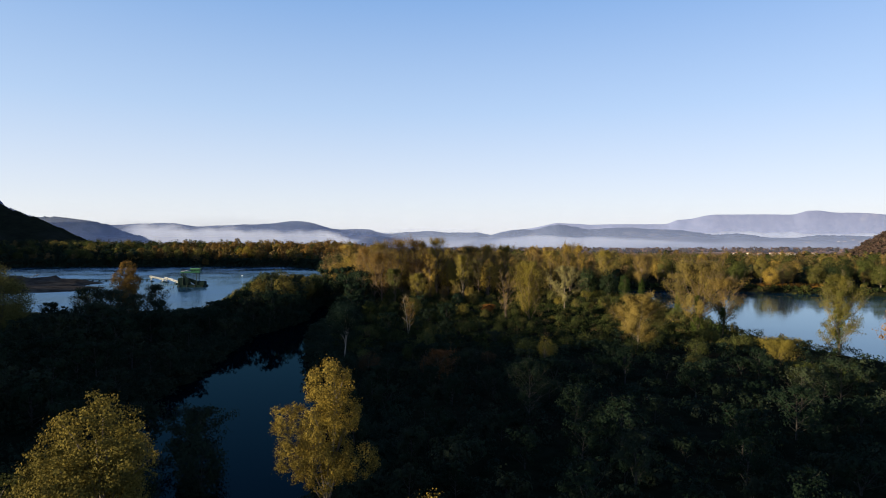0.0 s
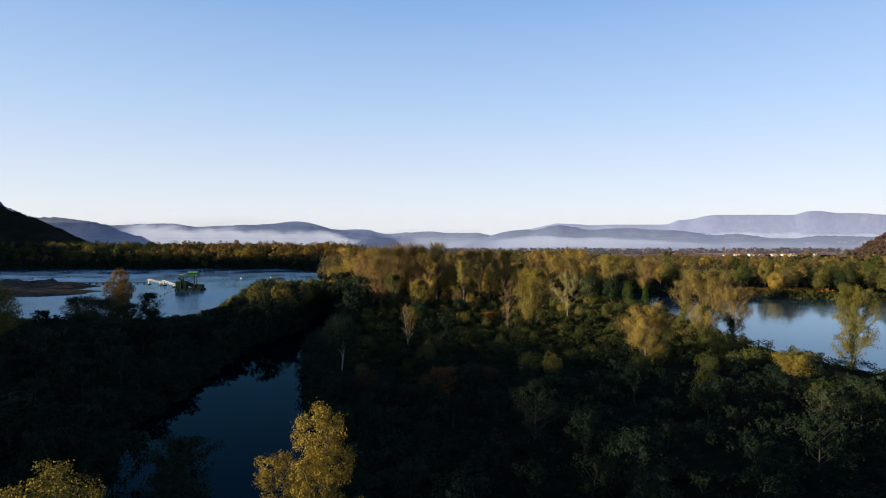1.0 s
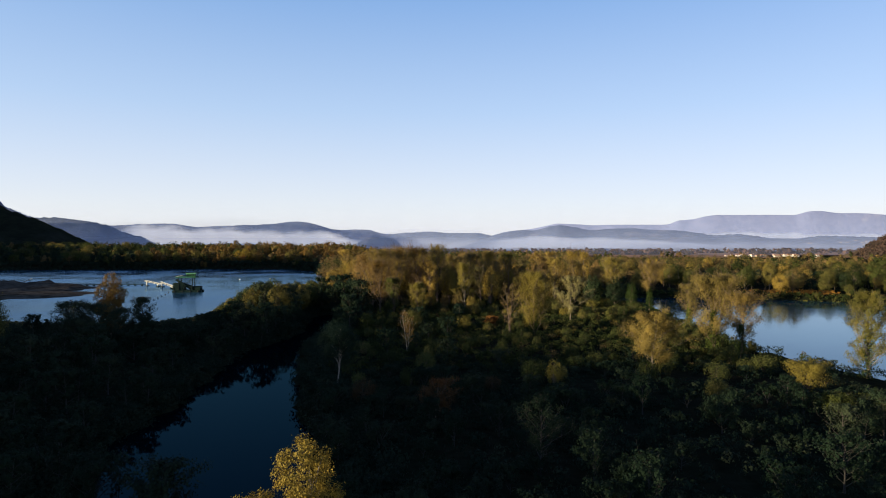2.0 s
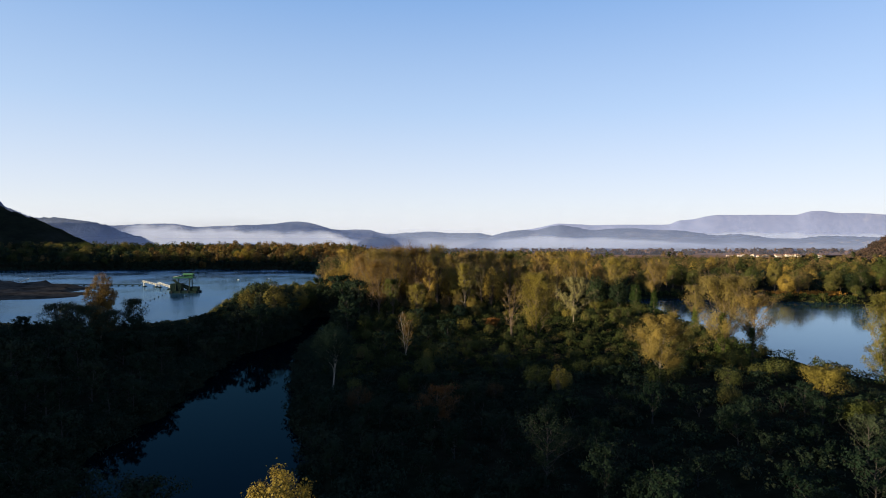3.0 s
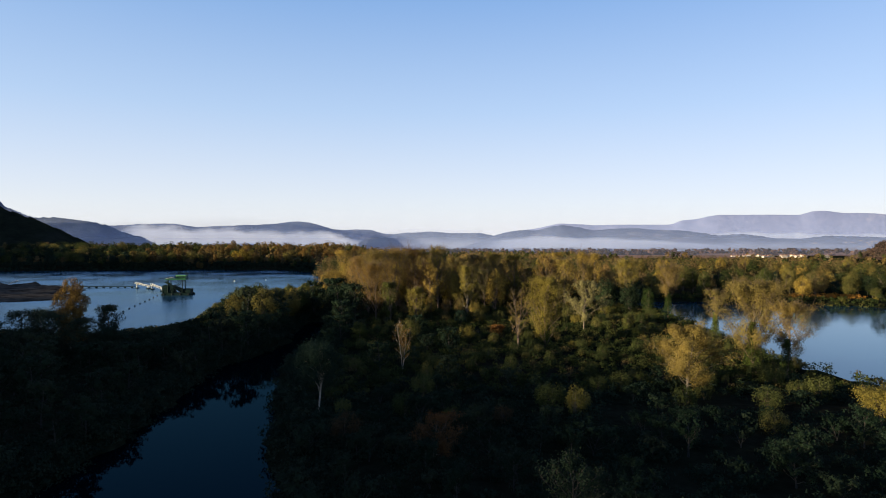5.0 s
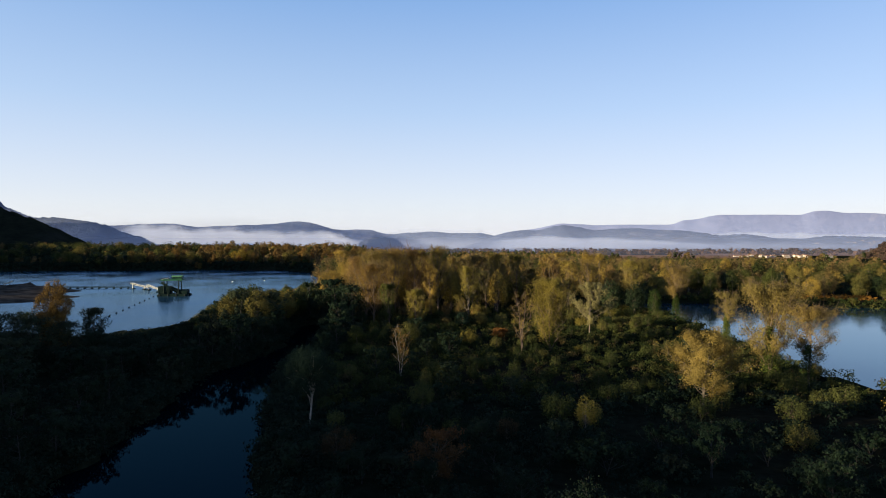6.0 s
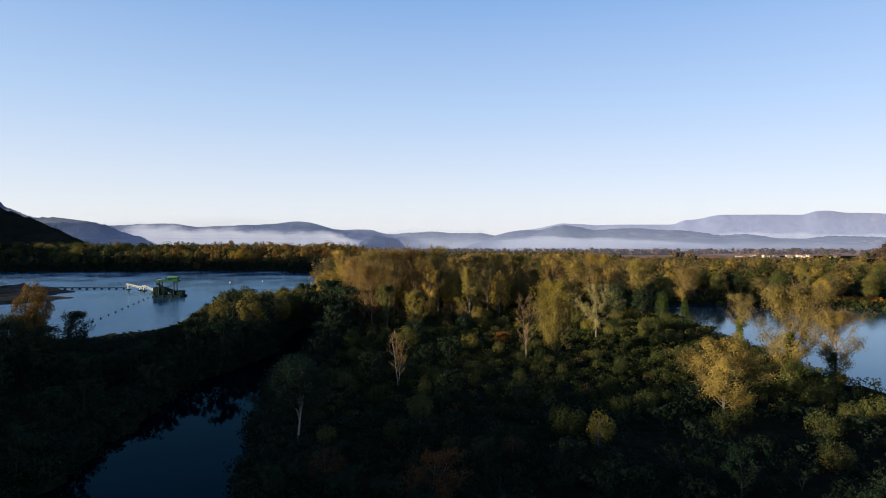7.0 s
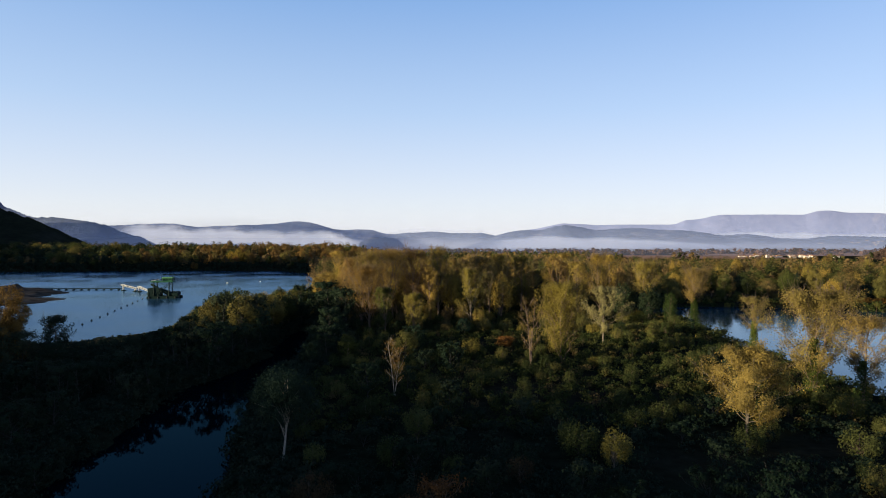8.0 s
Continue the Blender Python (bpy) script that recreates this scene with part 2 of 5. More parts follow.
# ---- mesh helpers ----
def mesh_of(name, v, f, material, tint=None, smooth=False):
    me = bpy.data.meshes.new(name)
    v, f = np.asarray(v, dtype=np.float32), np.asarray(f, dtype=np.int32)
    me.vertices.add(len(v))
    me.vertices.foreach_set("co", v.ravel())
    k = f.shape[1]
    me.loops.add(f.size)
    me.loops.foreach_set("vertex_index", f.ravel())
    me.polygons.add(len(f))
    me.polygons.foreach_set("loop_start", np.arange(0, f.size, k, dtype=np.int32))
    me.polygons.foreach_set("use_smooth", np.full(len(f), smooth))
    me.update(calc_edges=True)
    if tint is not None:
        me.attributes.new("tint", "FLOAT", "POINT").data.foreach_set("value", np.asarray(tint, dtype=np.float32))
    me.materials.append(material)
    return me


def part(name, bm, material, parent, label=""):
    """One mesh object under a thing or under one of its parts, from a bmesh or a ready mesh."""
    if isinstance(bm, bmesh.types.BMesh):
        me = bpy.data.meshes.new(name)
        bm.to_mesh(me)
        bm.free()
        me.materials.append(material)
    else:
        me = bm
    ob = new(name, me)
    ob.parent = parent
    return tagged(ob, label)


def box(bm, x, y, z, sx, sy, sz, bevel=0.0, turn=None):
    """A box centred on x, y, z."""
    r = bmesh.ops.create_cube(bm, size=1.0)
    m = Matrix.Translation((x, y, z)) @ (turn or Matrix()) @ Matrix.Diagonal((sx, sy, sz, 1))
    bmesh.ops.transform(bm, matrix=m, verts=r["verts"])
    if bevel:
        es = list({e for v in r["verts"] for e in v.link_edges})
        bmesh.ops.bevel(bm, geom=es, offset=bevel, segments=1, affect="EDGES")
    return bm


def rod(bm, a, b, r0, r1=None, sides=8):
    """A round bar from a to b."""
    a, b = Vector(a), Vector(b)
    d = b - a
    m = Matrix.Translation((a + b) / 2) @ d.to_track_quat("Z", "Y").to_matrix().to_4x4()
    bmesh.ops.create_cone(bm, cap_ends=True, segments=sides, radius1=r0, radius2=r0 if r1 is None else r1, depth=d.length, matrix=m)
    return bm


def fresh():
    return bmesh.new()


# ---- the plain, its waters and hills ----
LAKE_Z, RIVER_Z, POND_Z = -6.8, 0.0, 0.0
LAKE = [(-198, 371), (-170, 405), (-146, 456), (-129, 560), (-136, 698), (-170, 867), (-217, 1047), (-286, 1127), (-456, 1143),
        (-678, 1111), (-954, 1058), (-954, 676), (-678, 528), (-445, 448), (-278, 392)]
POND = [(-24, 55), (-20, 76), (-18, 105), (-33, 150), (-47, 200), (-57, 255), (-54, 285), (-59, 325), (-64, 368), (-74, 368), (-71, 325), (-68, 295), (-73, 262), (-76, 225), (-70, 180), (-68, 130), (-50, 90), (-38, 55)]
RIVER = [(150, -200), (141, 120), (136, 175), (131, 208), (121, 240), (123, 285), (125, 320), (126, 350), (126, 385), (116, 425), (96, 475), (140, 476), (225, 476),
         (285, 442), (350, 408), (520, 340), (1100, 250), (1100, -200)]


def inside_depth(px, py, poly):
    """Distance to the shore, positive in the water."""
    d = np.full(px.shape, 1e9)
    ins = np.zeros(px.shape, bool)
    for (ax, ay), (bx, by) in zip(poly, poly[1:] + poly[:1]):
        ex, ey = bx - ax, by - ay
        t = np.clip(((px - ax) * ex + (py - ay) * ey) / (ex * ex + ey * ey), 0, 1)
        d = np.minimum(d, np.hypot(px - ax - t * ex, py - ay - t * ey))
        cross = (ay > py) != (by > py)
        with np.errstate(divide="ignore", invalid="ignore"):
            ins ^= cross & (px < (bx - ax) * (py - ay) / (by - ay if by != ay else 1e-9) + ax)
    return np.where(ins, d, -d)


def waves(px, py, size, seed, octaves=3):
    """Smooth random relief between about -1 and 1."""
    r = np.random.RandomState(seed)
    z, amp = np.zeros(np.shape(px)), 1.0
    for k in range(octaves):
        for _ in range(4):
            a, p = r.uniform(0, 2 * math.pi), r.uniform(0, 2 * math.pi)
            w = 2 * math.pi / (size * r.uniform(0.7, 1.4))
            z = z + amp * 0.3 * np.sin(w * (px * math.cos(a) + py * math.sin(a)) + p)
        size, amp = size * 0.45, amp * 0.5
    return z


def smooth01(t):
    t = np.clip(t, 0, 1)
    return t * t * (3 - 2 * t)


def shore_shift(px, py):
    return 3.0 * waves(px, py, 38, 5, 3)


# gravel heaps: place, reach and height
HEAPS = [(449, 689, 16, 9, 1.3), (490, 687, 18, 10, 1.2), (452, 606, 13, 8, 0.6), (420, 598, 9, 6, 0.45), (488, 598, 15, 9, 0.7), (392, 640, 9, 7, 0.5), (422, 683, 11, 6, 0.5), (520, 676, 14, 8, 0.55), (470, 664, 12, 7, 0.35), (408, 676, 8, 5, 0.35)]


def ground_height(px, py):
    px, py = np.asarray(px, float), np.asarray(py, float)
    z = 2.6 + 0.5 * waves(px, py, 60, 2, 3)
    z = z + 19.0 * smooth01((py - 1150) / 170) * smooth01((-120 - px) / 120) * smooth01((2200 - py) / 600)
    far = smooth01((py - 1500) / 1500)
    z = z * (1 - far) + 2.6 * far
    sh = shore_shift(px, py)
    for poly, level, slope in ((LAKE, LAKE_Z, 8.0), (POND, POND_Z, 5.0), (RIVER, RIVER_Z, 4.0)):
        deep = inside_depth(px, py, poly)
        if poly is LAKE:
            beach = smooth01((deep + 110) / 105) * smooth01((555 - py) / 60)
            z = z * (1 - beach) + (level + 0.7) * beach
        t = smooth01((deep + sh + slope) / (slope * 1.5))
        z = z * (1 - t) + (level - 3.0) * t
    # the gravel island in the lake with its low tongue, and the heaps on it
    edge = 6 * waves(px, py, 45, 11, 3)
    tongue = np.exp(-(((px + 461 + 0.5 * edge) / 129) ** 6 + ((py - 580 + 0.8 * edge) / 42) ** 4))
    body = np.exp(-(((px + 565 + edge) / 190) ** 8 + ((py - 604 + edge) / 92) ** 8))
    z = np.maximum(z, (LAKE_Z - 3.0) + np.maximum(tongue * 5.6, body * 6.8) + np.maximum(tongue, body) * 0.5 * waves(px, py, 18, 9, 2))
    heap = sum(k * np.exp(-(((px + a) / b) ** 2 + ((py - c) / d) ** 2)) for a, c, b, d, k in HEAPS)
    heap = heap * (1 + 0.25 * waves(px, py, 9, 14, 2))
    return z + 5.2 * heap


def axis(stops):
    """Grid lines: from the first stop on, each stretch with its own step."""
    out = [stops[0][0]]
    for (a, step), (b, _) in zip(stops, stops[1:]):
        k = max(1, round((b - a) / step))
        out += [a + (b - a) * (i + 1) / k for i in range(k)]
    return np.array(out)


def grid_mesh(name, gx, gy, gz, material, smooth=True):
    ny, nx = gx.shape
    v = np.stack([gx, gy, gz], -1).reshape(-1, 3)
    i = np.arange(nx * ny).reshape(ny, nx)
    f = np.stack([i[:-1, :-1], i[:-1, 1:], i[1:, 1:], i[1:, :-1]], -1).reshape(-1, 4)
    return mesh_of(name, v, f, material, smooth=smooth)


gx, gy = np.meshgrid(axis([(-4900, 250), (-900, 25), (-560, 6), (-160, 4), (180, 8), (420, 25), (1100, 250), (4900, 0)]),
                     axis([(-3500, 250), (-200, 25), (20, 4), (480, 6), (720, 16), (1150, 40), (1800, 150), (4900, 0)]))
ground = tagged(new("ground", grid_mesh("ground", gx, gy, ground_height(gx, gy), mat_earth)), "flat river plain of shade-darkened soil, grass and far brown fields", "ground", kind="structure")
# bare gravel round the heaps
ground.data.materials.append(mat_gravel)
for poly in ground.data.polygons:
    c = poly.center
    if -790 < c.x < -302 and 490 < c.y < 730:
        poly.material_index = 1


def water(name, poly, level, margin, material, label):
    xs, ys = [p[0] for p in poly], [p[1] for p in poly]
    wx, wy = np.meshgrid(np.linspace(min(xs) - margin, max(xs) + margin, 12), np.linspace(min(ys) - margin, max(ys) + margin, 12))
    return tagged(new(name, grid_mesh(name, wx, wy, np.full(wx.shape, level), material)), label, "water", kind="structure")


water("water_lake", LAKE, LAKE_Z, 8, mat_lake, "wide blue gravel-pit lake with light ripples")
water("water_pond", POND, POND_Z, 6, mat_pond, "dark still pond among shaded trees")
water("water_river", RIVER, RIVER_Z, 6, mat_river, "calm blue river mirroring its wooded bank")


F_PX = 784 / math.tan(radians(36.5))


def ridge(name, dist, depth, crest, rough, material, label, foot=0.0, crisp=1.0):
    """A range of hills: crest is (bearing in 1/1060 of the distance, height in thousandths of the distance) along its length."""
    b = np.array([c[0] for c in crest], float)
    h = np.array([c[1] for c in crest], float)
    s = np.linspace(b[0], b[-1], 420)
    k = np.exp(-0.5 * (np.arange(-6, 7) / 1.8) ** 2)
    hh = np.interp(s, b, h)
    hh = np.convolve(np.pad(hh, 6, mode="edge"), k / k.sum(), "valid")
    crest_z = 38.5 + hh * dist / 1000
    prof = np.array([-1.0, -0.86, -0.72, -0.58, -0.45, -0.33, -0.22, -0.13, -0.06, -0.008, 0.0, 0.15, 0.5, 1.0])
    up = np.array([0.0, 0.10, 0.22, 0.36, 0.5, 0.63, 0.76, 0.87, 0.95, 0.9935, 1.0, 0.95, 0.6, 0.0])
    gx = (s[None, :] * dist / F_PX) * (1 + 0 * prof[:, None])
    gy = dist + depth * prof[:, None] + 0 * s[None, :]
    gx = gx * (gy / dist) ** 0.5
    edge = np.sin(np.pi * np.clip(up, 0, 1))[:, None]
    gz = foot + (crest_z[None, :] - foot) * up[:, None] + edge * rough * waves(gx, gy, dist * 0.07, int(dist), 4) * (crest_z[None, :] - foot) * 0.5
    gz[9:12] += rough * 0.2 * crest_z.mean() * (waves(gx[10:11], gy[10:11] * 0, dist * 0.03, int(dist) + 1, 4) + 0.5 * waves(gx[10:11], gy[10:11] * 0, dist * 0.006, int(dist) + 2, 3))
    gz[9:12] += crisp * dist * (0.0008 * waves(gx[10:11], gy[10:11] * 0, dist * 0.012, int(dist) + 3, 3) + 0.0005 * waves(gx[10:11], gy[10:11] * 0, dist * 0.0035, int(dist) + 4, 2))
    tagged(new(name, grid_mesh(name, gx, gy, gz, material)), label, "hill", kind="structure")
    return gx, gy, gz


# near-black slope: the left hillside's shade is put into its colour
mat_dark_hill = hillside("shade-darkened wooded slope", (0.008, 0.011, 0.008), (0.02, 0.023, 0.014), (0.03, 0.03, 0.026))
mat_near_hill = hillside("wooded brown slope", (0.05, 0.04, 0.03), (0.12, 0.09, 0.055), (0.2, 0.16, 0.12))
# blue and pale tones: distance haze is painted into these slope colours
mat_blue_hill = hillside("haze-tinted blue-grey woods", (0.022, 0.036, 0.062), (0.052, 0.066, 0.10), (0.13, 0.13, 0.15))
mat_pale_hill = hillside("haze-paled far woods", (0.05, 0.073, 0.135), (0.085, 0.105, 0.175), (0.20, 0.20, 0.25))
mat_far_hill = hillside("haze-tinted far plateau", (0.14, 0.175, 0.31), (0.19, 0.22, 0.36), (0.34, 0.34, 0.42), 5)

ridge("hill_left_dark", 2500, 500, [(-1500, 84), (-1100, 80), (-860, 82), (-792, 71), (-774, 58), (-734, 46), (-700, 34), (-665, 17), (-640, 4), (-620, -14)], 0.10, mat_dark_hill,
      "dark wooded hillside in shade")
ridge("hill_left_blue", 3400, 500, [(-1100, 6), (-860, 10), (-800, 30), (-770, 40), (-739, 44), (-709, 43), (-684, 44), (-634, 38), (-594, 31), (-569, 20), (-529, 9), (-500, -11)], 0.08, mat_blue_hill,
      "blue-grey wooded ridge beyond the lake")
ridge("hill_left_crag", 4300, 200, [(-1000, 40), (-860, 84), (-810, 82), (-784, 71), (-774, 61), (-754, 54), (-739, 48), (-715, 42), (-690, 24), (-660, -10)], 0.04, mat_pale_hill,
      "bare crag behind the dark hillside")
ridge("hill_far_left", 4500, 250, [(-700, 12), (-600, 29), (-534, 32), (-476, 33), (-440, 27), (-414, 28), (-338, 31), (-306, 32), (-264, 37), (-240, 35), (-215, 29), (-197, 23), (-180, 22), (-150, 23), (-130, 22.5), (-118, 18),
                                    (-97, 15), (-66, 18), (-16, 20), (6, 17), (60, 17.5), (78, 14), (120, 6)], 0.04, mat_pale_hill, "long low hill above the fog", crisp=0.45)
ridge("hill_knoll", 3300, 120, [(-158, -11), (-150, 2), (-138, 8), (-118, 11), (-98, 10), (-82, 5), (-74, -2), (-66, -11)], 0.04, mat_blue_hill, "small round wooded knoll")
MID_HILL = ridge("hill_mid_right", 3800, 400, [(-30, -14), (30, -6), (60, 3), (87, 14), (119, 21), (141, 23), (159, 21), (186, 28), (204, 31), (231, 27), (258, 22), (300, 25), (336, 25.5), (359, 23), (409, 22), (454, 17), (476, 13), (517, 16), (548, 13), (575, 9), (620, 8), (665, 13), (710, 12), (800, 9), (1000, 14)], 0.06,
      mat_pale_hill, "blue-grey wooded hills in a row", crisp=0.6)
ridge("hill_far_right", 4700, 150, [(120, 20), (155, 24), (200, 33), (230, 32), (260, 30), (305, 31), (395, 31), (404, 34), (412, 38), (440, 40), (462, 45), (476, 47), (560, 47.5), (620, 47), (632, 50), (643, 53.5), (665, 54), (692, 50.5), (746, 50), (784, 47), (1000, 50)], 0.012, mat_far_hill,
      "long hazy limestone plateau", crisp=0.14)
BROWN_HILL = ridge("hill_right_brown", 1600, 200, [(716, -22), (738, -8), (770, 8), (800, 22), (850, 34), (1000, 60)], 0.10, mat_near_hill, "brown wooded hill by the village")
# the ridge on the sunward side, whose shade lies over the near woods
sx, sy = np.meshgrid(np.array([-2400, -2000, -1700, -1500, -1420, -1400, -1380, -1250, -1100, -950]), np.linspace(-2200, 1500, 420))
up = np.array([0, 0.4, 0.75, 0.95, 0.99, 1.0, 0.99, 0.7, 0.3, 0.0])[None, :]
# crest of this unseen ridge is shaped to set where its shade ends
top = np.interp(sy, (-1800, -650, -580, -520, -460, -360, -300, -280, -264, -248, -232, -200, -100, 20, 110, 320, 520, 577, 610, 685, 740, 797, 850, 1500),
                (208, 216, 217, 220, 217, 208, 206, 202, 193, 182, 177, 177, 178, 165, 141, 139, 186, 195, 190, 166, 148, 131, 125, 100)) + 1.2 * waves(sx * 0, sy, 110, 31, 4)
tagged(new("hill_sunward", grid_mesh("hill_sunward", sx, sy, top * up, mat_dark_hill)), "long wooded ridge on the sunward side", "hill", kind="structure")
# unseen mountain added to keep the dark left hillside in shade
sx, sy = np.meshgrid(np.linspace(-4200, -2300, 30), np.linspace(1000, 2500, 30))
top = 460 * np.exp(-(((sx + 3050) / 420) ** 4)) * np.exp(-(((sy - 1750) / 450) ** 4)) + 12 * waves(sx, sy, 300, 33, 3)
tagged(new("hill_shade_caster", grid_mesh("hill_shade_caster", sx, sy, top, mat_dark_hill)), "unseen high mountain added to shade the left hillside", "hill", kind="structure")


def mist(name, dist, tops, foot, material, label):
    """A bank of mist: tops as the crest of a ridge, foot in thousandths of the distance above the eye."""
    b, h = np.array([c[0] for c in tops], float), np.array([c[1] for c in tops], float)
    line = np.linspace(b[0], b[-1], 160)
    top = np.interp(line, b, h)
    k = np.exp(-0.5 * (np.arange(-4, 5) / 1.6) ** 2)
    top = np.convolve(np.pad(top, 4, mode="edge"), k / k.sum(), "valid") + 0.05 * (h.max() - foot) * waves(line, line * 0, 60, int(dist), 3)
    s, u = np.meshgrid(line, np.linspace(0, 1, 9))
    top = foot + np.maximum(top[None, :] - foot, 0.5) / 0.85
    me = grid_mesh(name, s * dist / F_PX, dist - 60 * u, 38.5 + (foot + (top - foot) * u) * dist / 1000, material)
    me.attributes.new("rise", "FLOAT", "POINT").data.foreach_set("value", u.ravel().astype(np.float32))
    me.attributes.new("along", "FLOAT", "POINT").data.foreach_set("value", ((s - b[0]) / (b[-1] - b[0])).ravel().astype(np.float32))
    return tagged(new(name, me), label, "mist", kind="structure")


# fog and distance haze as tinted sheets, each given a faint glow
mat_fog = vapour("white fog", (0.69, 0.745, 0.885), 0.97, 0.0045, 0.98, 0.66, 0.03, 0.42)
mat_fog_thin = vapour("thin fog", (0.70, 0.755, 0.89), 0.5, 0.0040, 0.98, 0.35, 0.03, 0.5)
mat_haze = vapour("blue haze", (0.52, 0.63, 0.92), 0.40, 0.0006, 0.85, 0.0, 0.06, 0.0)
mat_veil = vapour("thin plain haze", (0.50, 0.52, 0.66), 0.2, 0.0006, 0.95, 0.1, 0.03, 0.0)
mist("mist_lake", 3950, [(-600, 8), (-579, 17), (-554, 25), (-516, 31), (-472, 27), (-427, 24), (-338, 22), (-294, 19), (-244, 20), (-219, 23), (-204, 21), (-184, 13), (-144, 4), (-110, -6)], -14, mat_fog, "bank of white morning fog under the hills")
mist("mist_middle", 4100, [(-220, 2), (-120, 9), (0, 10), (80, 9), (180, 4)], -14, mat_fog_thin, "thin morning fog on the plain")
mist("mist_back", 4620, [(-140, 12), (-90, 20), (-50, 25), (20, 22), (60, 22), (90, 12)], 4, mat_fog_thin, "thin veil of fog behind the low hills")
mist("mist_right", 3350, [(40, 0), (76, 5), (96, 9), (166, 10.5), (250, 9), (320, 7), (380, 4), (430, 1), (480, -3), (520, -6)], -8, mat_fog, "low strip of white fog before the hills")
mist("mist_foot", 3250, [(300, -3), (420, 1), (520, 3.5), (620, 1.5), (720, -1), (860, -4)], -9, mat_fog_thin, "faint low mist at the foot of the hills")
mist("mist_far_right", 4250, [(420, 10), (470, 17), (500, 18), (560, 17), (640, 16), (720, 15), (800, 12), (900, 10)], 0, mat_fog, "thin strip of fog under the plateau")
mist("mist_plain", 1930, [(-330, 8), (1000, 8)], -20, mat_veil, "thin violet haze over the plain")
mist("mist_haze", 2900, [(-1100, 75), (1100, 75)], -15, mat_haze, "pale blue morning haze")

# ploughed fields on the plain
for fx, fy, fw, fd in ((620, 1790, 640, 420), (1150, 2100, 760, 380), (1800, 2350, 700, 420), (250, 2250, 620, 380)):
    px, py = np.meshgrid(np.linspace(fx - fw / 2, fx + fw / 2, 6), np.linspace(fy - fd / 2, fy + fd / 2, 6))
    px = px + 0.25 * (py - fy)
    tagged(new("field", grid_mesh("field", px, py, ground_height(px, py) + 0.9, mat_field)), "ploughed brown field on the plain", "field", kind="structure")


# ---- trees ----
def tubes(paths, radii, sides):
    """Tapered tubes along paths of shape (n, k, 3), radii (n, k)."""
    n, k, _ = paths.shape
    d = np.gradient(paths, axis=1)
    d /= np.linalg.norm(d, axis=2, keepdims=True) + 1e-9
    ref = np.where(np.abs(d[..., 2:3]) < 0.9, np.array([0, 0, 1.0]), np.array([1.0, 0, 0]))
    a = np.cross(d, ref)
    a /= np.linalg.norm(a, axis=2, keepdims=True) + 1e-9
    b = np.cross(d, a)
    ang = np.arange(sides) * 2 * math.pi / sides
    ring = a[:, :, None, :] * np.cos(ang)[None, None, :, None] + b[:, :, None, :] * np.sin(ang)[None, None, :, None]
    v = paths[:, :, None, :] + ring * radii[:, :, None, None]
    i = np.arange(n * k * sides).reshape(n, k, sides)
    j = np.roll(i, -1, axis=2)
    f = np.stack([i[:, :-1], j[:, :-1], j[:, 1:], i[:, 1:]], -1).reshape(-1, 4)
    return v.reshape(-1, 3), f


def leaf_sprays(rng, pts, size, out=None, corners=3):
    """One small leaf or leaf spray at each point, turned more or less outwards."""
    n = len(pts)
    nor = rng.normal(size=(n, 3))
    if out is not None:
        nor = nor * 0.3 + out
    nor /= np.linalg.norm(nor, axis=1, keepdims=True) + 1e-9
    a = rng.normal(size=(n, 3))
    a -= nor * (a * nor).sum(1, keepdims=True)
    a /= np.linalg.norm(a, axis=1, keepdims=True) + 1e-9
    b = np.cross(nor, a)
    s = size * rng.uniform(0.6, 1.3, (n, 1))
    if corners == 4:
        v = np.stack([pts - a * s * 0.6, pts + b * s * 0.5, pts + a * s * 0.6, pts - b * s * 0.5], 1)
    else:
        s = s * 1.2
        v = np.stack([pts - a * s * 0.45 - b * s * 0.4, pts - a * s * 0.35 + b * s * 0.45, pts + a * s * 0.65], 1)
    return v.reshape(-1, 3), np.arange(corners * n).reshape(n, corners)


def bend(rng, start, way, length, k, lift, wobble):
    """Paths that leave start along way, and rise or droop by lift over their length."""
    t = np.linspace(0, 1, k)[None, :, None]
    p = start[:, None, :] + way[:, None, :] * length[:, None, None] * t
    p[..., 2] += lift[:, None] * length[:, None] * t[..., 0] ** 2
    w = rng.normal(size=p.shape) * wobble * length[:, None, None] * t
    return p + w


def crown_shape(form, t):
    """How far limbs reach, from the foot of the crown (0) to its top (1)."""
    if form == "column":
        return 0.55 + 0.45 * np.sin(np.pi * np.clip(t, 0, 1) ** 0.8)
    if form == "dome":
        return 0.45 + 0.85 * np.sqrt(np.clip(1 - (t * 1.15 - 0.35) ** 2, 0.02, 1)) - 0.5 * t ** 2
    if form == "fan":
        return 0.35 + 0.7 * np.sin(np.pi * (0.1 + 0.75 * np.clip(t, 0, 1)))
    if form == "egg":
        return 0.55 + 0.6 * np.sin(np.pi * np.clip(0.25 + 0.75 * t, 0, 1)) - 0.35 * t
    if form == "oval":
        return 0.3 + 0.8 * np.sin(np.pi * (0.15 + 0.8 * np.clip(t, 0, 1)))
    if form == "cone":
        return 1.05 - 0.95 * t
    return 0.6 + 0.4 * np.sin(np.pi * t)


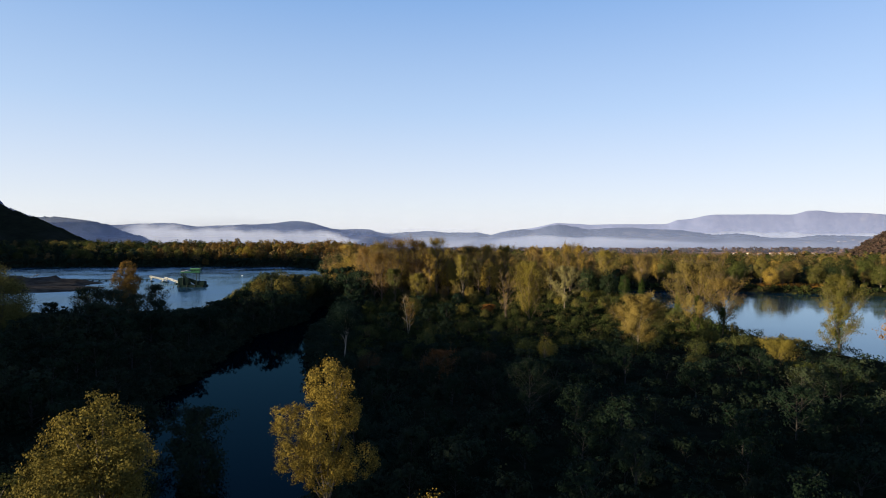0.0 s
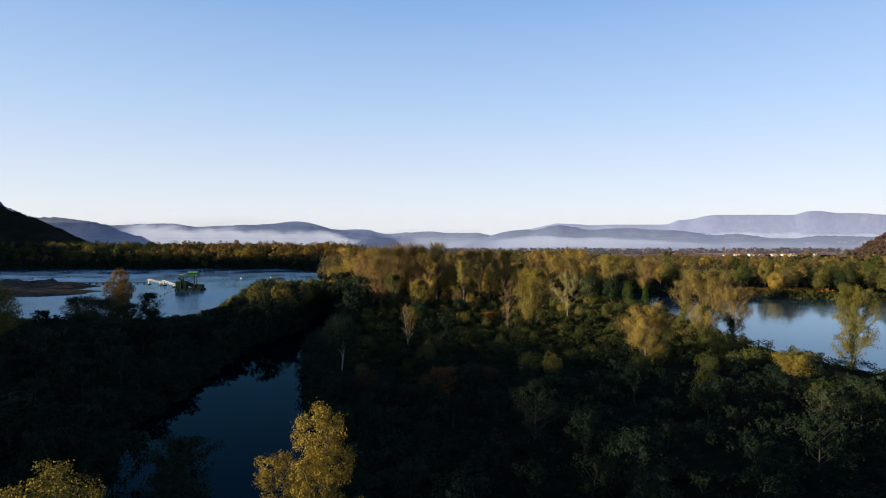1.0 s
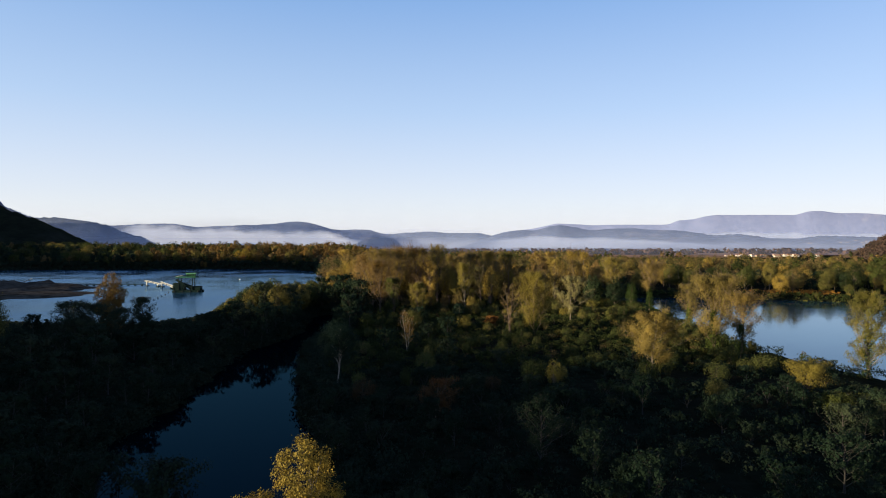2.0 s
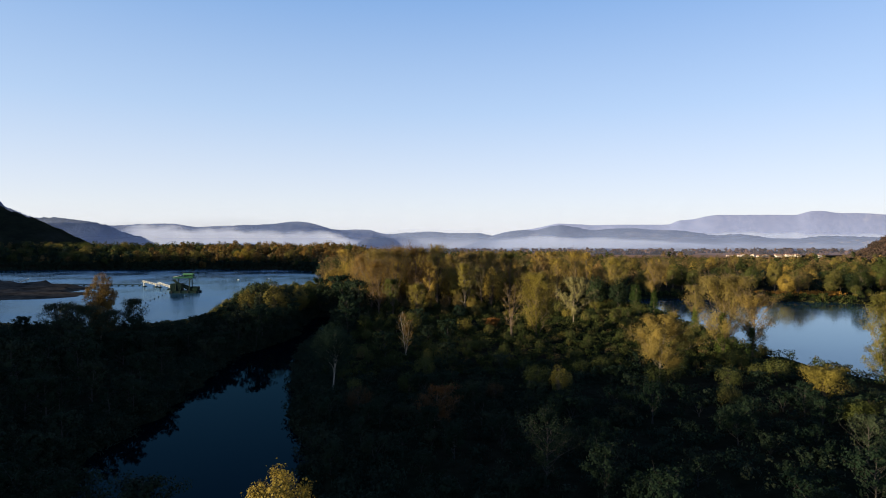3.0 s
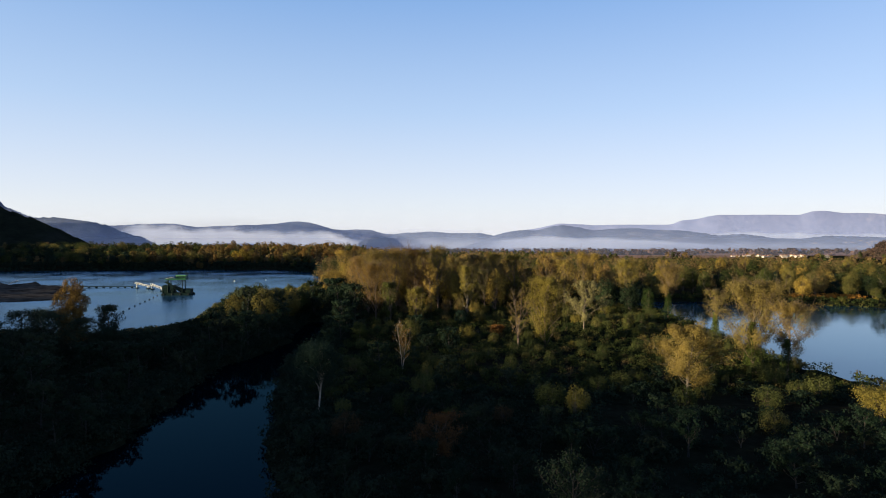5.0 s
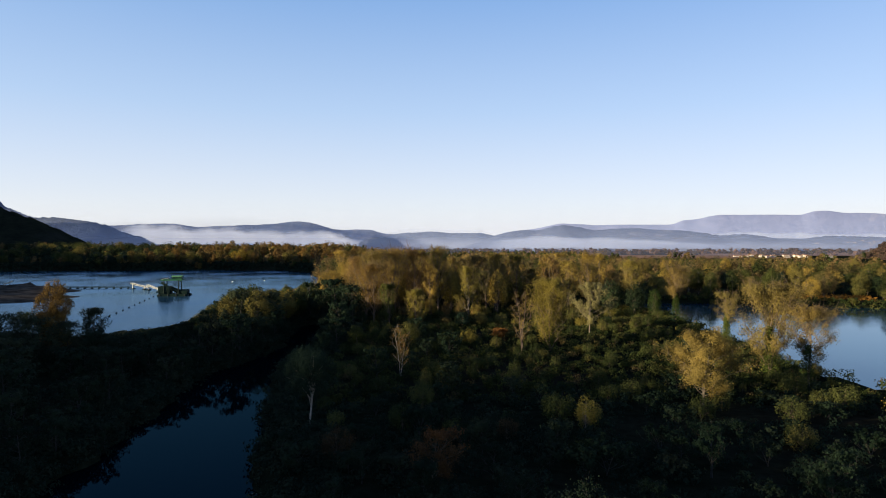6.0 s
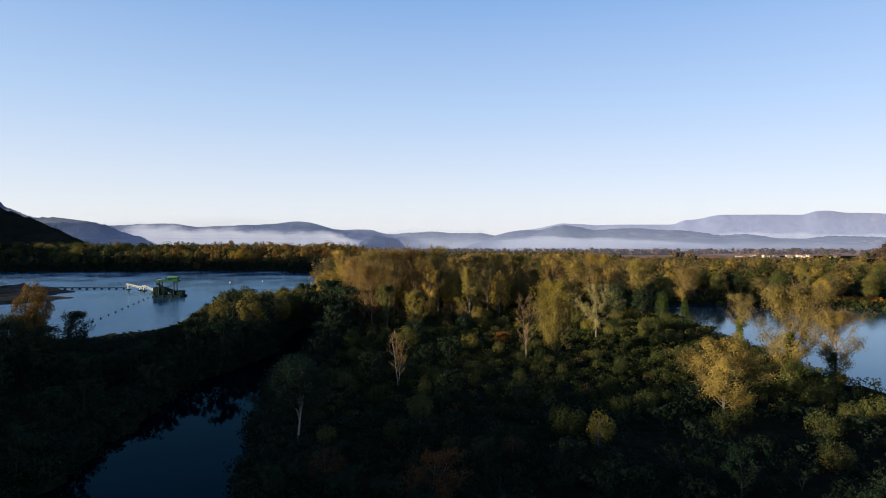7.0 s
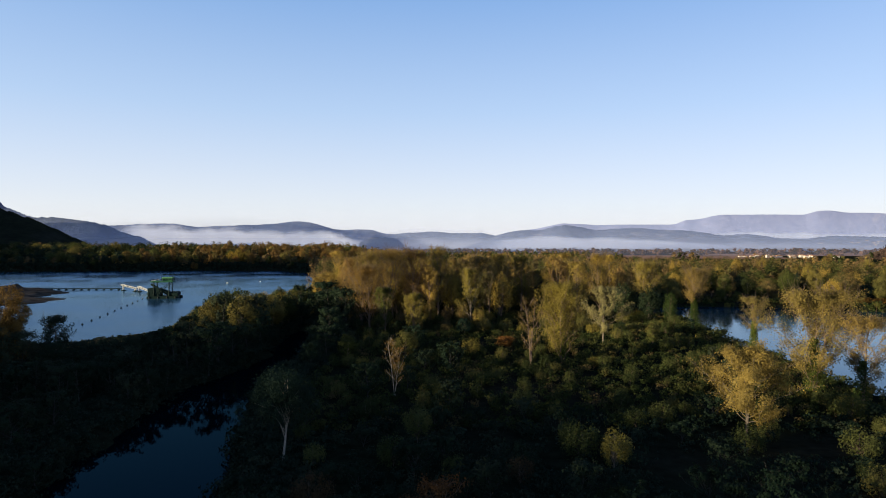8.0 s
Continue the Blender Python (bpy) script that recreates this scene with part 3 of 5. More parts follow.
def grow(seed, height, spread, clear, form, limbs, leaves, leaf, up=0.9, subs=5, stems=1, thick=1.0, tuft=0.35, fine=True, lobe=1.0):
    """The wood and the leaf points of a tree. spread: crown radius; clear: share of bare trunk; up: how steeply limbs rise."""
    rng = np.random.RandomState(seed)
    wood_v, wood_f, base = [], [], 0

    def add(v, f):
        nonlocal base
        wood_v.append(v)
        wood_f.append(f + base)
        base += len(v)

    tips, tip_w = [], []
    per = max(3, limbs // stems)
    for s in range(stems):
        lean = rng.normal(size=2) * (0.05 if stems == 1 else 0.17) * height
        k = 9
        t = np.linspace(0, 1, k)
        h = height * (0.93 if s == 0 else rng.uniform(0.7, 0.92))
        path = np.stack([lean[0] * t ** 1.3, lean[1] * t ** 1.3, h * t], -1) + rng.normal(size=(k, 3)) * 0.012 * height * np.array([1, 1, 0.2]) * t[:, None]
        path[0, 2] = -1.0
        r0 = height * 0.016 * thick * (1 if stems == 1 else 0.7)
        rad = r0 * (1 - 0.93 * t) ** 0.9 + 0.02
        rad[0] *= 1.5
        add(*tubes(path[None], rad[None], 6))
        q = clear + (0.97 - clear) * (np.arange(per) + rng.uniform(0, 1, per)) / per
        start = np.stack([np.interp(q, t, path[:, c]) for c in range(3)], -1)
        u = (q - clear) / (0.97 - clear)
        az = np.arange(per) * 2.399 + rng.uniform(0, 6) + rng.normal(size=per) * 0.5
        length = spread * crown_shape(form, u) * rng.uniform(0.65, 1.2, per)
        rise = up * rng.uniform(0.6, 1.3, per) * (0.7 + 0.6 * u)
        way = np.stack([np.cos(az), np.sin(az), rise], -1)
        way /= np.linalg.norm(way, axis=1, keepdims=True)
        length = length * np.sqrt(1 + 0.45 * rise ** 2)
        ceil = height * np.minimum(1.0, q + 0.22 + rng.uniform(0.08, 0.42, per))         # lower limbs end lower, so that the crown is round
        length = np.minimum(length, np.maximum(1.0, (ceil - start[:, 2]) / np.maximum(way[:, 2] + 0.2, 0.1)))
        lp = bend(rng, start, way, length, 6, np.full(per, 0.18 * up - 0.05), 0.045)
        rl = np.interp(q, t, rad)[:, None] * 0.42 * np.linspace(1, 0.12, 6)[None] + 0.012
        add(*tubes(lp, rl, 4 if fine else 3))
        idx = rng.randint(0, per, per * subs)
        f = rng.uniform(0.3, 1.0, per * subs)
        seg = f * 5
        lo = np.clip(seg.astype(int), 0, 4)
        fr = (seg - lo)[:, None]
        st = lp[idx, lo] * (1 - fr) + lp[idx, lo + 1] * fr
        w2 = way[idx] + rng.normal(size=(len(idx), 3)) * 0.65 + np.array([0, 0, 0.42 * up])
        w2 /= np.linalg.norm(w2, axis=1, keepdims=True)
        l2 = length[idx] * rng.uniform(0.22, 0.5, len(idx)) * lobe
        sp = bend(rng, st, w2, l2, 4, np.full(len(idx), 0.12), 0.05)
        thin = sp if fine else sp[:, ::3]
        add(*tubes(thin, np.linspace(0.04, 0.012, thin.shape[1])[None] * np.ones((len(idx), 1)) * (height / 20), 3))
        tips.append(sp[:, 1:].reshape(-1, 3))
        tips.append(lp[:, 3:].reshape(-1, 3))
        tip_w.append(np.tile([0.6, 1.0, 1.2], len(idx)))
        tip_w.append(np.tile([0.5, 0.8, 1.2], per))
        tips.append(path[-3:])
        tip_w.append(np.ones(3))
    tips, tip_w = np.concatenate(tips), np.concatenate(tip_w)
    tip_w = tip_w * rng.gamma(1.2, 1.0, len(tip_w))
    pick = rng.choice(len(tips), leaves, p=tip_w / tip_w.sum())
    shift = rng.normal(size=(leaves, 3)) * np.array([1, 1, 0.9])
    pts = tips[pick] + shift * tuft * spread * 0.28
    over = pts[:, 2] - rng.uniform(0.88, 1.0, leaves) * height
    pts[:, 2] = np.maximum(np.where(over > 0, pts[:, 2] - 0.7 * over, pts[:, 2]), 0.3)
    axis_out = (pts - np.array([0, 0, height * (0.4 + 0.3 * clear)])) / np.array([spread, spread, height * 0.5])
    axis_out /= np.linalg.norm(axis_out, axis=1, keepdims=True) + 1e-9
    return np.concatenate(wood_v), np.concatenate(wood_f), pts, axis_out * 0.85 + shift * 0.32, rng


TALL = {}                                  # heights of the trees that are copied


def ivy_points(rng, count, height):
    """Leaf places round the lower half of a trunk."""
    t, a = rng.uniform(0, 1, count) ** 0.8, rng.uniform(0, 2 * math.pi, count)
    r = (1.15 - 0.8 * t) * rng.uniform(0.3, 2.2, count) * height / 22
    return np.stack([r * np.cos(a), r * np.sin(a), t * height * 0.55], -1)


def tree(name, label, category, group, material, wood, seed, height, spread, clear, form, limbs, leaves, leaf, ivy=0, **more):
    """A tree at the origin: trunk with its limbs, crown, and ivy where it climbs."""
    v, f, pts, out, rng = grow(seed, height, spread, clear, form, limbs, leaves, leaf, **more)
    root = tagged(new(name), label, category, group)
    TALL[root.name] = height
    part("trunk", mesh_of("trunk", v, f, wood, smooth=True), wood, root)
    lv, lf = leaf_sprays(rng, pts, leaf, out * (0.5 if leaf < 0.22 else 1.0), 4 if more.get("fine", True) else 3)
    part("crown", mesh_of("crown", lv, lf, material), material, root)
    if ivy:
        iv, jf = leaf_sprays(rng, ivy_points(rng, ivy, height), leaf * 1.1)
        part("ivy", mesh_of("ivy", iv, jf, mat_ivy), mat_ivy, root, "dark green climbing ivy")
    return root


def billow_tree(name, label, category, group, material, wood, seed, height, spread, low, lumps, leaves, leaf, plume=0.0, flat=0.8, masses=None, corners=3, ivy=0, ragged=0.14, lump=1.0):
    """A tree or bush whose crown is a heap of leafy billows: low is the share of open trunk, plume draws the billows out upwards.
    masses: the large parts of an uneven crown, each a place, a reach and a half height."""
    rng = np.random.RandomState(seed)
    half = height * (1 - low) / 2
    masses = masses or [(0, 0, height - half, spread, half)]
    total = sum(m[3] ** 2 for m in masses)
    tall = np.array([1, 1, flat]) * (1 + np.array([-0.25, -0.25, 1.3]) * plume)
    mids, sizes, ways = [], [], []
    for mx, my, mz, reach, tallness in masses:
        count = max(5, round(lumps * reach ** 2 / total))
        k = np.arange(count) + 0.5
        zc = np.clip(1 - 1.8 * k / count + rng.uniform(-0.12, 0.12, count), -0.85, 1)
        az = k * 2.399 + rng.uniform(-0.6, 0.6, count)
        way = np.stack([np.sqrt(1 - zc ** 2) * np.cos(az), np.sqrt(1 - zc ** 2) * np.sin(az), zc], -1)
        r = reach * lump * rng.uniform(0.22, 0.46, count)
        mids.append(np.array([mx, my, mz]) + way * (np.array([reach, reach, tallness]) - 0.8 * r[:, None] * tall) * rng.uniform(0.68, 1.1, count)[:, None])
        sizes.append(r)
        ways.append(way)
    mid, r, way = np.concatenate(mids), np.concatenate(sizes), np.concatenate(ways)
    pick = rng.choice(len(r), leaves, p=r ** 2 / (r ** 2).sum())
    u = rng.normal(size=(leaves, 3))
    u /= np.linalg.norm(u, axis=1, keepdims=True)
    u = u + 0.45 * way[pick]
    u /= np.linalg.norm(u, axis=1, keepdims=True)
    pts = mid[pick] + u * r[pick, None] * tall * (1 - 0.35 * rng.uniform(0, 1, (leaves, 1)) ** 2 + ragged * rng.normal(size=(leaves, 1)))
    pts[:, 2] = np.maximum(pts[:, 2], 0.2)
    root = tagged(new(name), label, category, group)
    TALL[root.name] = height
    t = np.linspace(0, 1, 7)
    path = np.stack([0.03 * height * np.sin(3 * t + seed) - 0.03 * height * math.sin(seed), 0.03 * height * np.cos(2 * t + seed) - 0.03 * height * math.cos(seed), -0.8 + (height * 0.86 + 0.8) * t], -1)
    rad = height * 0.013 * (1 - 0.9 * t) + 0.02
    tv, tf = tubes(path[None], rad[None], 6)
    ends = mid[:: max(1, len(mid) // 22)]
    start = np.stack([np.interp(np.clip(ends[:, 2] / height - 0.2, low * 0.95, 0.8), t, path[:, c]) for c in range(3)], -1)
    w = np.linspace(0, 1, 4)[None, :, None]
    lp = start[:, None, :] * (1 - w) + ends[:, None, :] * w + np.array([0, 0, 0.06 * height]) * np.sin(np.pi * w)
    lv, lf = tubes(lp, np.linspace(1, 0.2, 4)[None] * np.full((len(ends), 1), height * 0.0038), 4)
    part("trunk", mesh_of("trunk", np.concatenate([tv, lv]), np.concatenate([tf, lf + len(tv)]), wood, smooth=True), wood, root)
    cv, cf = leaf_sprays(rng, pts, leaf, (u * 0.75 + way[pick] * 0.45) * min(1.0, 0.2 / ragged), corners)
    part("crown", mesh_of("crown", cv, cf, material), material, root)
    if ivy:
        iv, jf = leaf_sprays(rng, ivy_points(rng, ivy, height), leaf * 1.1)
        part("ivy", mesh_of("ivy", iv, jf, mat_ivy), mat_ivy, root, "dark green climbing ivy")
    return root


def stand(ob, x, y, turn=0.0, size=1.0, sink=0.0):
    """Sets a thing on the ground."""
    z = float(ground_height(x, y)) - sink
    ob.matrix_basis = pose(x, y, z, 0, 0, turn) @ Matrix.Diagonal((size, size, size, 1))
    return ob


def plant(ob, x, y, turn=0.0, size=1.0):
    """A copy of a tree, set on the ground."""
    c = copy_thing(ob, pose(x, y, float(ground_height(x, y)), 0, 0, turn))
    c.scale = (size, size, size)
    return c


KEPT = collections.defaultdict(list)       # places of trees, with the room they take, in cells of 20 m


def keep(x, y, room):
    KEPT[int(x // 20), int(y // 20)].append((x, y, room))


def single(ob, x, y, room, turn=0.0):
    keep(x, y, room)
    return stand(ob, x, y, turn)


# the strip of water at the pond's far end stays open to view
for at in ((-52, 262, 8), (-58, 285, 10), (-62, 310, 10), (-66, 335, 10), (-69, 360, 10)):
    keep(*at)

# single trees that stand out
single(billow_tree("golden_tree", "tall poplar with sparse golden-yellow autumn leaves by the pond", "tree", "near trees", mat_gold, mat_bark, 11, 23.4, 6, 0.4, 300, 36000, 0.14, 0.1, corners=4, ragged=0.32, lump=0.7,
                   masses=[(0.6, 0.3, 20.4, 2.6, 3.0), (2.0, 1.4, 17.2, 2.4, 2.2), (-3.6, 0.8, 16.6, 2.2, 2.3), (-2.2, -1.8, 13.6, 2.5, 2.4), (3.8, -0.8, 12.8, 2.4, 2.2), (0.6, -2.2, 12.6, 2.6, 2.6), (-0.4, 3.2, 14.6, 2.6, 2.6), (0.2, -1.6, 17.0, 2.2, 2.4)]), -13, 64, 9)
single(billow_tree("golden_tree", "broad maple with dense yellow autumn leaves", "tree", "near trees", mat_gold, mat_bark, 12, 23.6, 6, 0.28, 330, 40000, 0.15, 0.0, flat=0.6, corners=4, ragged=0.3, lump=0.66,
                   masses=[(0.4, 0, 20.6, 3.3, 3.0), (3.2, -0.8, 18.8, 2.5, 2.4), (-2.6, 0.6, 18.3, 2.7, 2.6), (0.2, -1, 16.2, 4.4, 3.2), (-3.8, 0.5, 15.2, 2.8, 2.8), (0.6, 3.4, 17.6, 3.0, 2.8), (-0.4, -3.4, 17.2, 2.8, 2.6)]), -27.6, 46.5, 9)
single(billow_tree("golden_tree", "olive maple with thin dull leaves beside the yellow one", "tree", "near trees", mat_broad, mat_bark, 14, 18.5, 5, 0.28, 110, 9000, 0.15, corners=4, ragged=0.3, lump=0.7,
                   masses=[(0.5, 0, 15.5, 2.8, 2.6), (-1.8, 1.5, 13.6, 2.8, 2.6), (2.2, -0.6, 12.6, 2.4, 2.2), (-0.4, -2.0, 13.4, 2.4, 2.3)]), -33.5, 45, 6)
single(billow_tree("golden_tree", "young poplar with thin yellow leaves", "tree", "near trees", mat_gold, mat_bark, 13, 15.5, 2.6, 0.5, 50, 5000, 0.16, 0.3, corners=4, ragged=0.35), -0.9, 48, 6)
single(billow_tree("poplar_tree", "tall poplar with rusty orange-brown leaves beside the lake", "tree", "lakeside trees", mat_amber, mat_bark, 21, 28.5, 7, 0.15, 190, 20000, 0.3, 0.3, ragged=0.22, lump=0.8,
                   masses=[(0, 0, 24.0, 3.8, 4.6), (-2.6, -1.4, 19.5, 4.0, 4.6), (2.4, -0.8, 19.0, 4.0, 4.6), (0, 2.6, 19.0, 3.8, 4.4), (0, -1, 14.0, 5.2, 5.0), (0, 0, 8.5, 5.0, 5.0)]), -133, 252, 8)
single(tree("alder_tree", "dark alder with bare twigs at its top beside the lake", "tree", "lakeside trees", mat_dark, mat_twig, 22, 17.5, 5.0, 0.05, "column", 26, 5500, 0.38, up=1.1, subs=9), -127, 265, 6)
# darker leaves and bark hold the shade over most of this crown
single(billow_tree("poplar_tree", "tall olive-brown poplar over shaded undergrowth", "tree", "lakeside trees", mat_willow, mat_shadewood, 23, 27.5, 10.0, 0.02, 190, 20000, 0.36, 0.3, ragged=0.2, lump=0.8), -152, 205, 9)
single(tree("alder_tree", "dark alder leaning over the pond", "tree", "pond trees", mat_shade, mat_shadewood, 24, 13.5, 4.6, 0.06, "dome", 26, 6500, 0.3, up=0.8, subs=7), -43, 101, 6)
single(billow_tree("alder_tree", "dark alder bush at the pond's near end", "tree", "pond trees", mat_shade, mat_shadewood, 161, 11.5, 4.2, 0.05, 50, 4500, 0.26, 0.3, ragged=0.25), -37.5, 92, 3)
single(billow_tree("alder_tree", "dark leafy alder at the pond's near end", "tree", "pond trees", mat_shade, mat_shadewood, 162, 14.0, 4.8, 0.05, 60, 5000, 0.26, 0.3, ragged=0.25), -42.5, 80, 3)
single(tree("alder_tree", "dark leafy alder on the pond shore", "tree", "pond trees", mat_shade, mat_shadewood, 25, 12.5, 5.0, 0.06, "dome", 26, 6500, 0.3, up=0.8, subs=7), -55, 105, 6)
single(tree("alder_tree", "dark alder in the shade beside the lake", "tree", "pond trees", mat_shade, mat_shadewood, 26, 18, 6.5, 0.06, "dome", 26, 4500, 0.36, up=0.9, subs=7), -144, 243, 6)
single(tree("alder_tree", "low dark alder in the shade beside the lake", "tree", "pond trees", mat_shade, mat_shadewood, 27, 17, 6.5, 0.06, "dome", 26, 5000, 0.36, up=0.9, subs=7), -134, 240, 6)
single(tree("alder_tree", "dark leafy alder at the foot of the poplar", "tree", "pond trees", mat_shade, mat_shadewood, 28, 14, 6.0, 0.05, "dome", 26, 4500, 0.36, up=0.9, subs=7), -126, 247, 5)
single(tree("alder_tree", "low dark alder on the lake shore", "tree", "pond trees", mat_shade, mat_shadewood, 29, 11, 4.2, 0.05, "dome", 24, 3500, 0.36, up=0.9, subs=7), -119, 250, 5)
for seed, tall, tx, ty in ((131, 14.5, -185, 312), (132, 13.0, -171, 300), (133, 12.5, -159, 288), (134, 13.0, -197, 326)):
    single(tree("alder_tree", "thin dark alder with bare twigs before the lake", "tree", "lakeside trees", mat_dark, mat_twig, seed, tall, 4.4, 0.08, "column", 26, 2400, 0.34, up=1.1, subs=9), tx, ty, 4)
single(tree("poplar_tree", "slender poplar with olive-gold leaves at the wood's edge", "tree", "tall poplars", mat_olive, mat_bark, 31, 29, 7.2, 0.1, "egg", 36, 14000, 0.29, up=1.5, subs=7, tuft=0.28, lobe=0.8), 12.2, 361, 5)
single(tree("bare_tree", "half-bare tree with grey-brown twigs and few leaves", "tree", "tall poplars", mat_reed, mat_twig, 32, 23.2, 3.8, 0.2, "column", 26, 1500, 0.25, up=1.3, subs=8, stems=2), 27.5, 262, 3.5)
single(tree("poplar_tree", "tall yellow-green poplar clad in leaves down to the ground", "tree", "tall poplars", mat_olive, mat_twig, 33, 28, 8.6, 0.02, "egg", 50, 26000, 0.28, up=1.4, subs=7, ivy=4000, tuft=0.32, lobe=1.0), 40, 278, 5)
single(tree("poplar_tree", "poplar with pale silvery leaves and a whitish trunk", "tree", "tall poplars", mat_pale, mat_bark, 34, 23.8, 6.6, 0.2, "dome", 22, 13000, 0.32, up=1.0, subs=12, thick=0.8, tuft=0.26, lobe=0.8), 62.5, 308, 4)
single(tree("poplar_tree", "tall poplar with brown-gold leaves by the river", "tree", "tall poplars", mat_poplar, mat_bark, 35, 31.0, 8.0, 0.3, "egg", 40, 14000, 0.3, up=1.5, subs=7, ivy=600, tuft=0.3, lobe=0.9), 108, 391, 7)
single(billow_tree("ivy_tree", "dead trunk wrapped in dark green ivy by the river", "tree", "riverside trees", mat_ivy, mat_twig, 163, 17.0, 3.6, 0.02, 40, 5000, 0.25, 0.8, ragged=0.25), 112, 370, 4)
single(tree("ivy_tree", "poplar with twiggy brown crown and trunk dark with ivy", "tree", "riverside trees", mat_reed, mat_twig, 36, 28.5, 8.0, 0.4, "fan", 40, 17000, 0.23, up=1.4, subs=10, ivy=6000, tuft=0.28), 117, 353, 6)
single(tree("ivy_tree", "small riverside tree dark with ivy, few brown leaves", "tree", "riverside trees", mat_reed, mat_twig, 37, 20.5, 6.2, 0.35, "fan", 30, 9000, 0.22, up=1.0, subs=9, ivy=5000, tuft=0.28), 117, 298, 5)
single(tree("cottonwood_tree", "broad cottonwood with pale spreading limbs and thin golden leaves", "tree", "riverside trees", mat_reed, mat_twig, 38, 28.5, 11.0, 0.14, "fan", 40, 30000, 0.27, up=1.35, subs=12, stems=2, ivy=5000, tuft=0.26, lobe=0.8), 97, 228, 5)
single(tree("cottonwood_tree", "slim tree with thin pinkish-brown leaves and ivied stem", "tree", "riverside trees", mat_reed, mat_twig, 39, 23.5, 6.4, 0.32, "fan", 30, 12000, 0.23, up=1.2, subs=9, ivy=2500, tuft=0.28), 100, 214, 5)
single(tree("poplar_tree", "tall olive poplar alone on the river bank", "tree", "riverside trees", mat_olive, mat_bark, 40, 26.5, 7.0, 0.07, "egg", 40, 18000, 0.26, up=1.2, subs=9, ivy=2500, tuft=0.28, lobe=0.9), 126, 190, 4)
single(tree("poplar_tree", "brown-leaved tree on the river bank", "tree", "riverside trees", mat_russet, mat_bark, 41, 19.5, 5.0, 0.25, "column", 30, 5043, 0.34, up=1.0, subs=7), 116, 150, 7)
single(tree("golden_ash_tree", "round golden tree with pale branches showing through its leaves", "tree", "riverside trees", mat_tan, mat_bark, 42, 19.0, 8.0, 0.12, "dome", 30, 28000, 0.25, up=0.62, subs=13, thick=0.9, tuft=0.26, lobe=0.8, stems=2), 64.5, 198, 4)
single(billow_tree("shaded_tree", "shaded tree with pale stems and thin dull green leaves", "tree", "near trees", mat_dark, mat_birch, 43, 18.5, 6.4, 0.3, 90, 13000, 0.22, 0.2, ragged=0.35,
                   masses=[(0, 0, 14.6, 4.4, 3.4), (-3.2, 0.6, 11.8, 3.4, 2.8), (3.2, -0.5, 12.2, 3.4, 2.8), (0, -2.5, 10.2, 4.0, 2.6), (0, 3.0, 11.4, 3.4, 2.8)]), -30, 181, 5)
single(tree("birch_tree", "thin white-stemmed birch with sparse olive leaves", "tree", "near trees", mat_amber, mat_birch, 44, 15.5, 2.8, 0.3, "column", 22, 1300, 0.26, up=1.4, subs=6, thick=0.4, stems=2), -13, 225, 3)
single(tree("birch_tree", "young tree with sparse dark leaves and bare twigs", "tree", "near trees", mat_dark, mat_shadewood, 45, 13.0, 4.0, 0.2, "dome", 22, 5000, 0.21, up=0.9, subs=8), 17, 117, 3)
single(tree("shrub", "russet-leaved shrub in the shaded scrub", "shrub", "near trees", mat_rust, mat_twig, 46, 9.0, 4.0, 0.1, "dome", 24, 5000, 0.22, up=0.7, subs=6, stems=3), -2, 150, 5)
single(tree("shrub", "bright orange-leaved bush in the scrub", "shrub", "near trees", mat_russet, mat_twig, 47, 5.0, 3.6, 0.1, "dome", 22, 2908, 0.34, up=0.7, subs=5, stems=3), 23, 298, 5)
single(tree("willow_shrub", "rounded yellow-green willow bush near the river", "shrub", "near trees", mat_olive, mat_twig, 48, 8.2, 5.8, 0.06, "dome", 30, 10000, 0.23, up=1.0, subs=6, stems=4), 97, 172, 6)
single(tree("willow_shrub", "yellow-green willow bush near the river", "shrub", "near trees", mat_olive, mat_twig, 49, 6.0, 5.0, 0.06, "dome", 26, 8000, 0.23, up=1.0, subs=6, stems=4), 90, 149, 6)
single(billow_tree("shrub", "brownish-red shrub in the shaded scrub", "shrub", "near trees", mat_rust, mat_twig, 171, 6.5, 3.4, 0.15, 40, 3000, 0.2, 0.3, ragged=0.4, lump=0.7), -19.5, 158, 4)
single(billow_tree("shrub", "small rusty shrub in the shaded scrub", "shrub", "near trees", mat_rust, mat_twig, 172, 5.0, 2.4, 0.15, 30, 1500, 0.2, 0.3, ragged=0.4, lump=0.7), 13, 171, 4)
single(billow_tree("birch_tree", "slender young tree with thin yellow-green leaves", "tree", "near trees", mat_olive, mat_bark, 173, 8.5, 2.6, 0.2, 36, 2200, 0.2, 0.6, ragged=0.4, lump=0.7), 30, 175, 4)
single(billow_tree("willow_shrub", "grey-green willow bush in the dim scrub", "shrub", "near trees", mat_willow, mat_twig, 174, 7.5, 3.0, 0.1, 36, 3000, 0.22, 0.8, ragged=0.3, lump=0.8), -5.5, 193, 4)
single(billow_tree("willow_shrub", "feathery green willow bush in the sun", "shrub", "near trees", mat_olive, mat_twig, 175, 6.5, 3.4, 0.05, 36, 3000, 0.24, 1.0, ragged=0.3, lump=0.8), 9, 285, 4)
single(tree("spruce_tree", "narrow dark conifer among the poplars", "tree", "near trees", mat_dark, mat_bark, 50, 15, 2.8, 0.08, "cone", 44, 4268, 0.34, up=0.05, subs=4), -46, 330, 4)
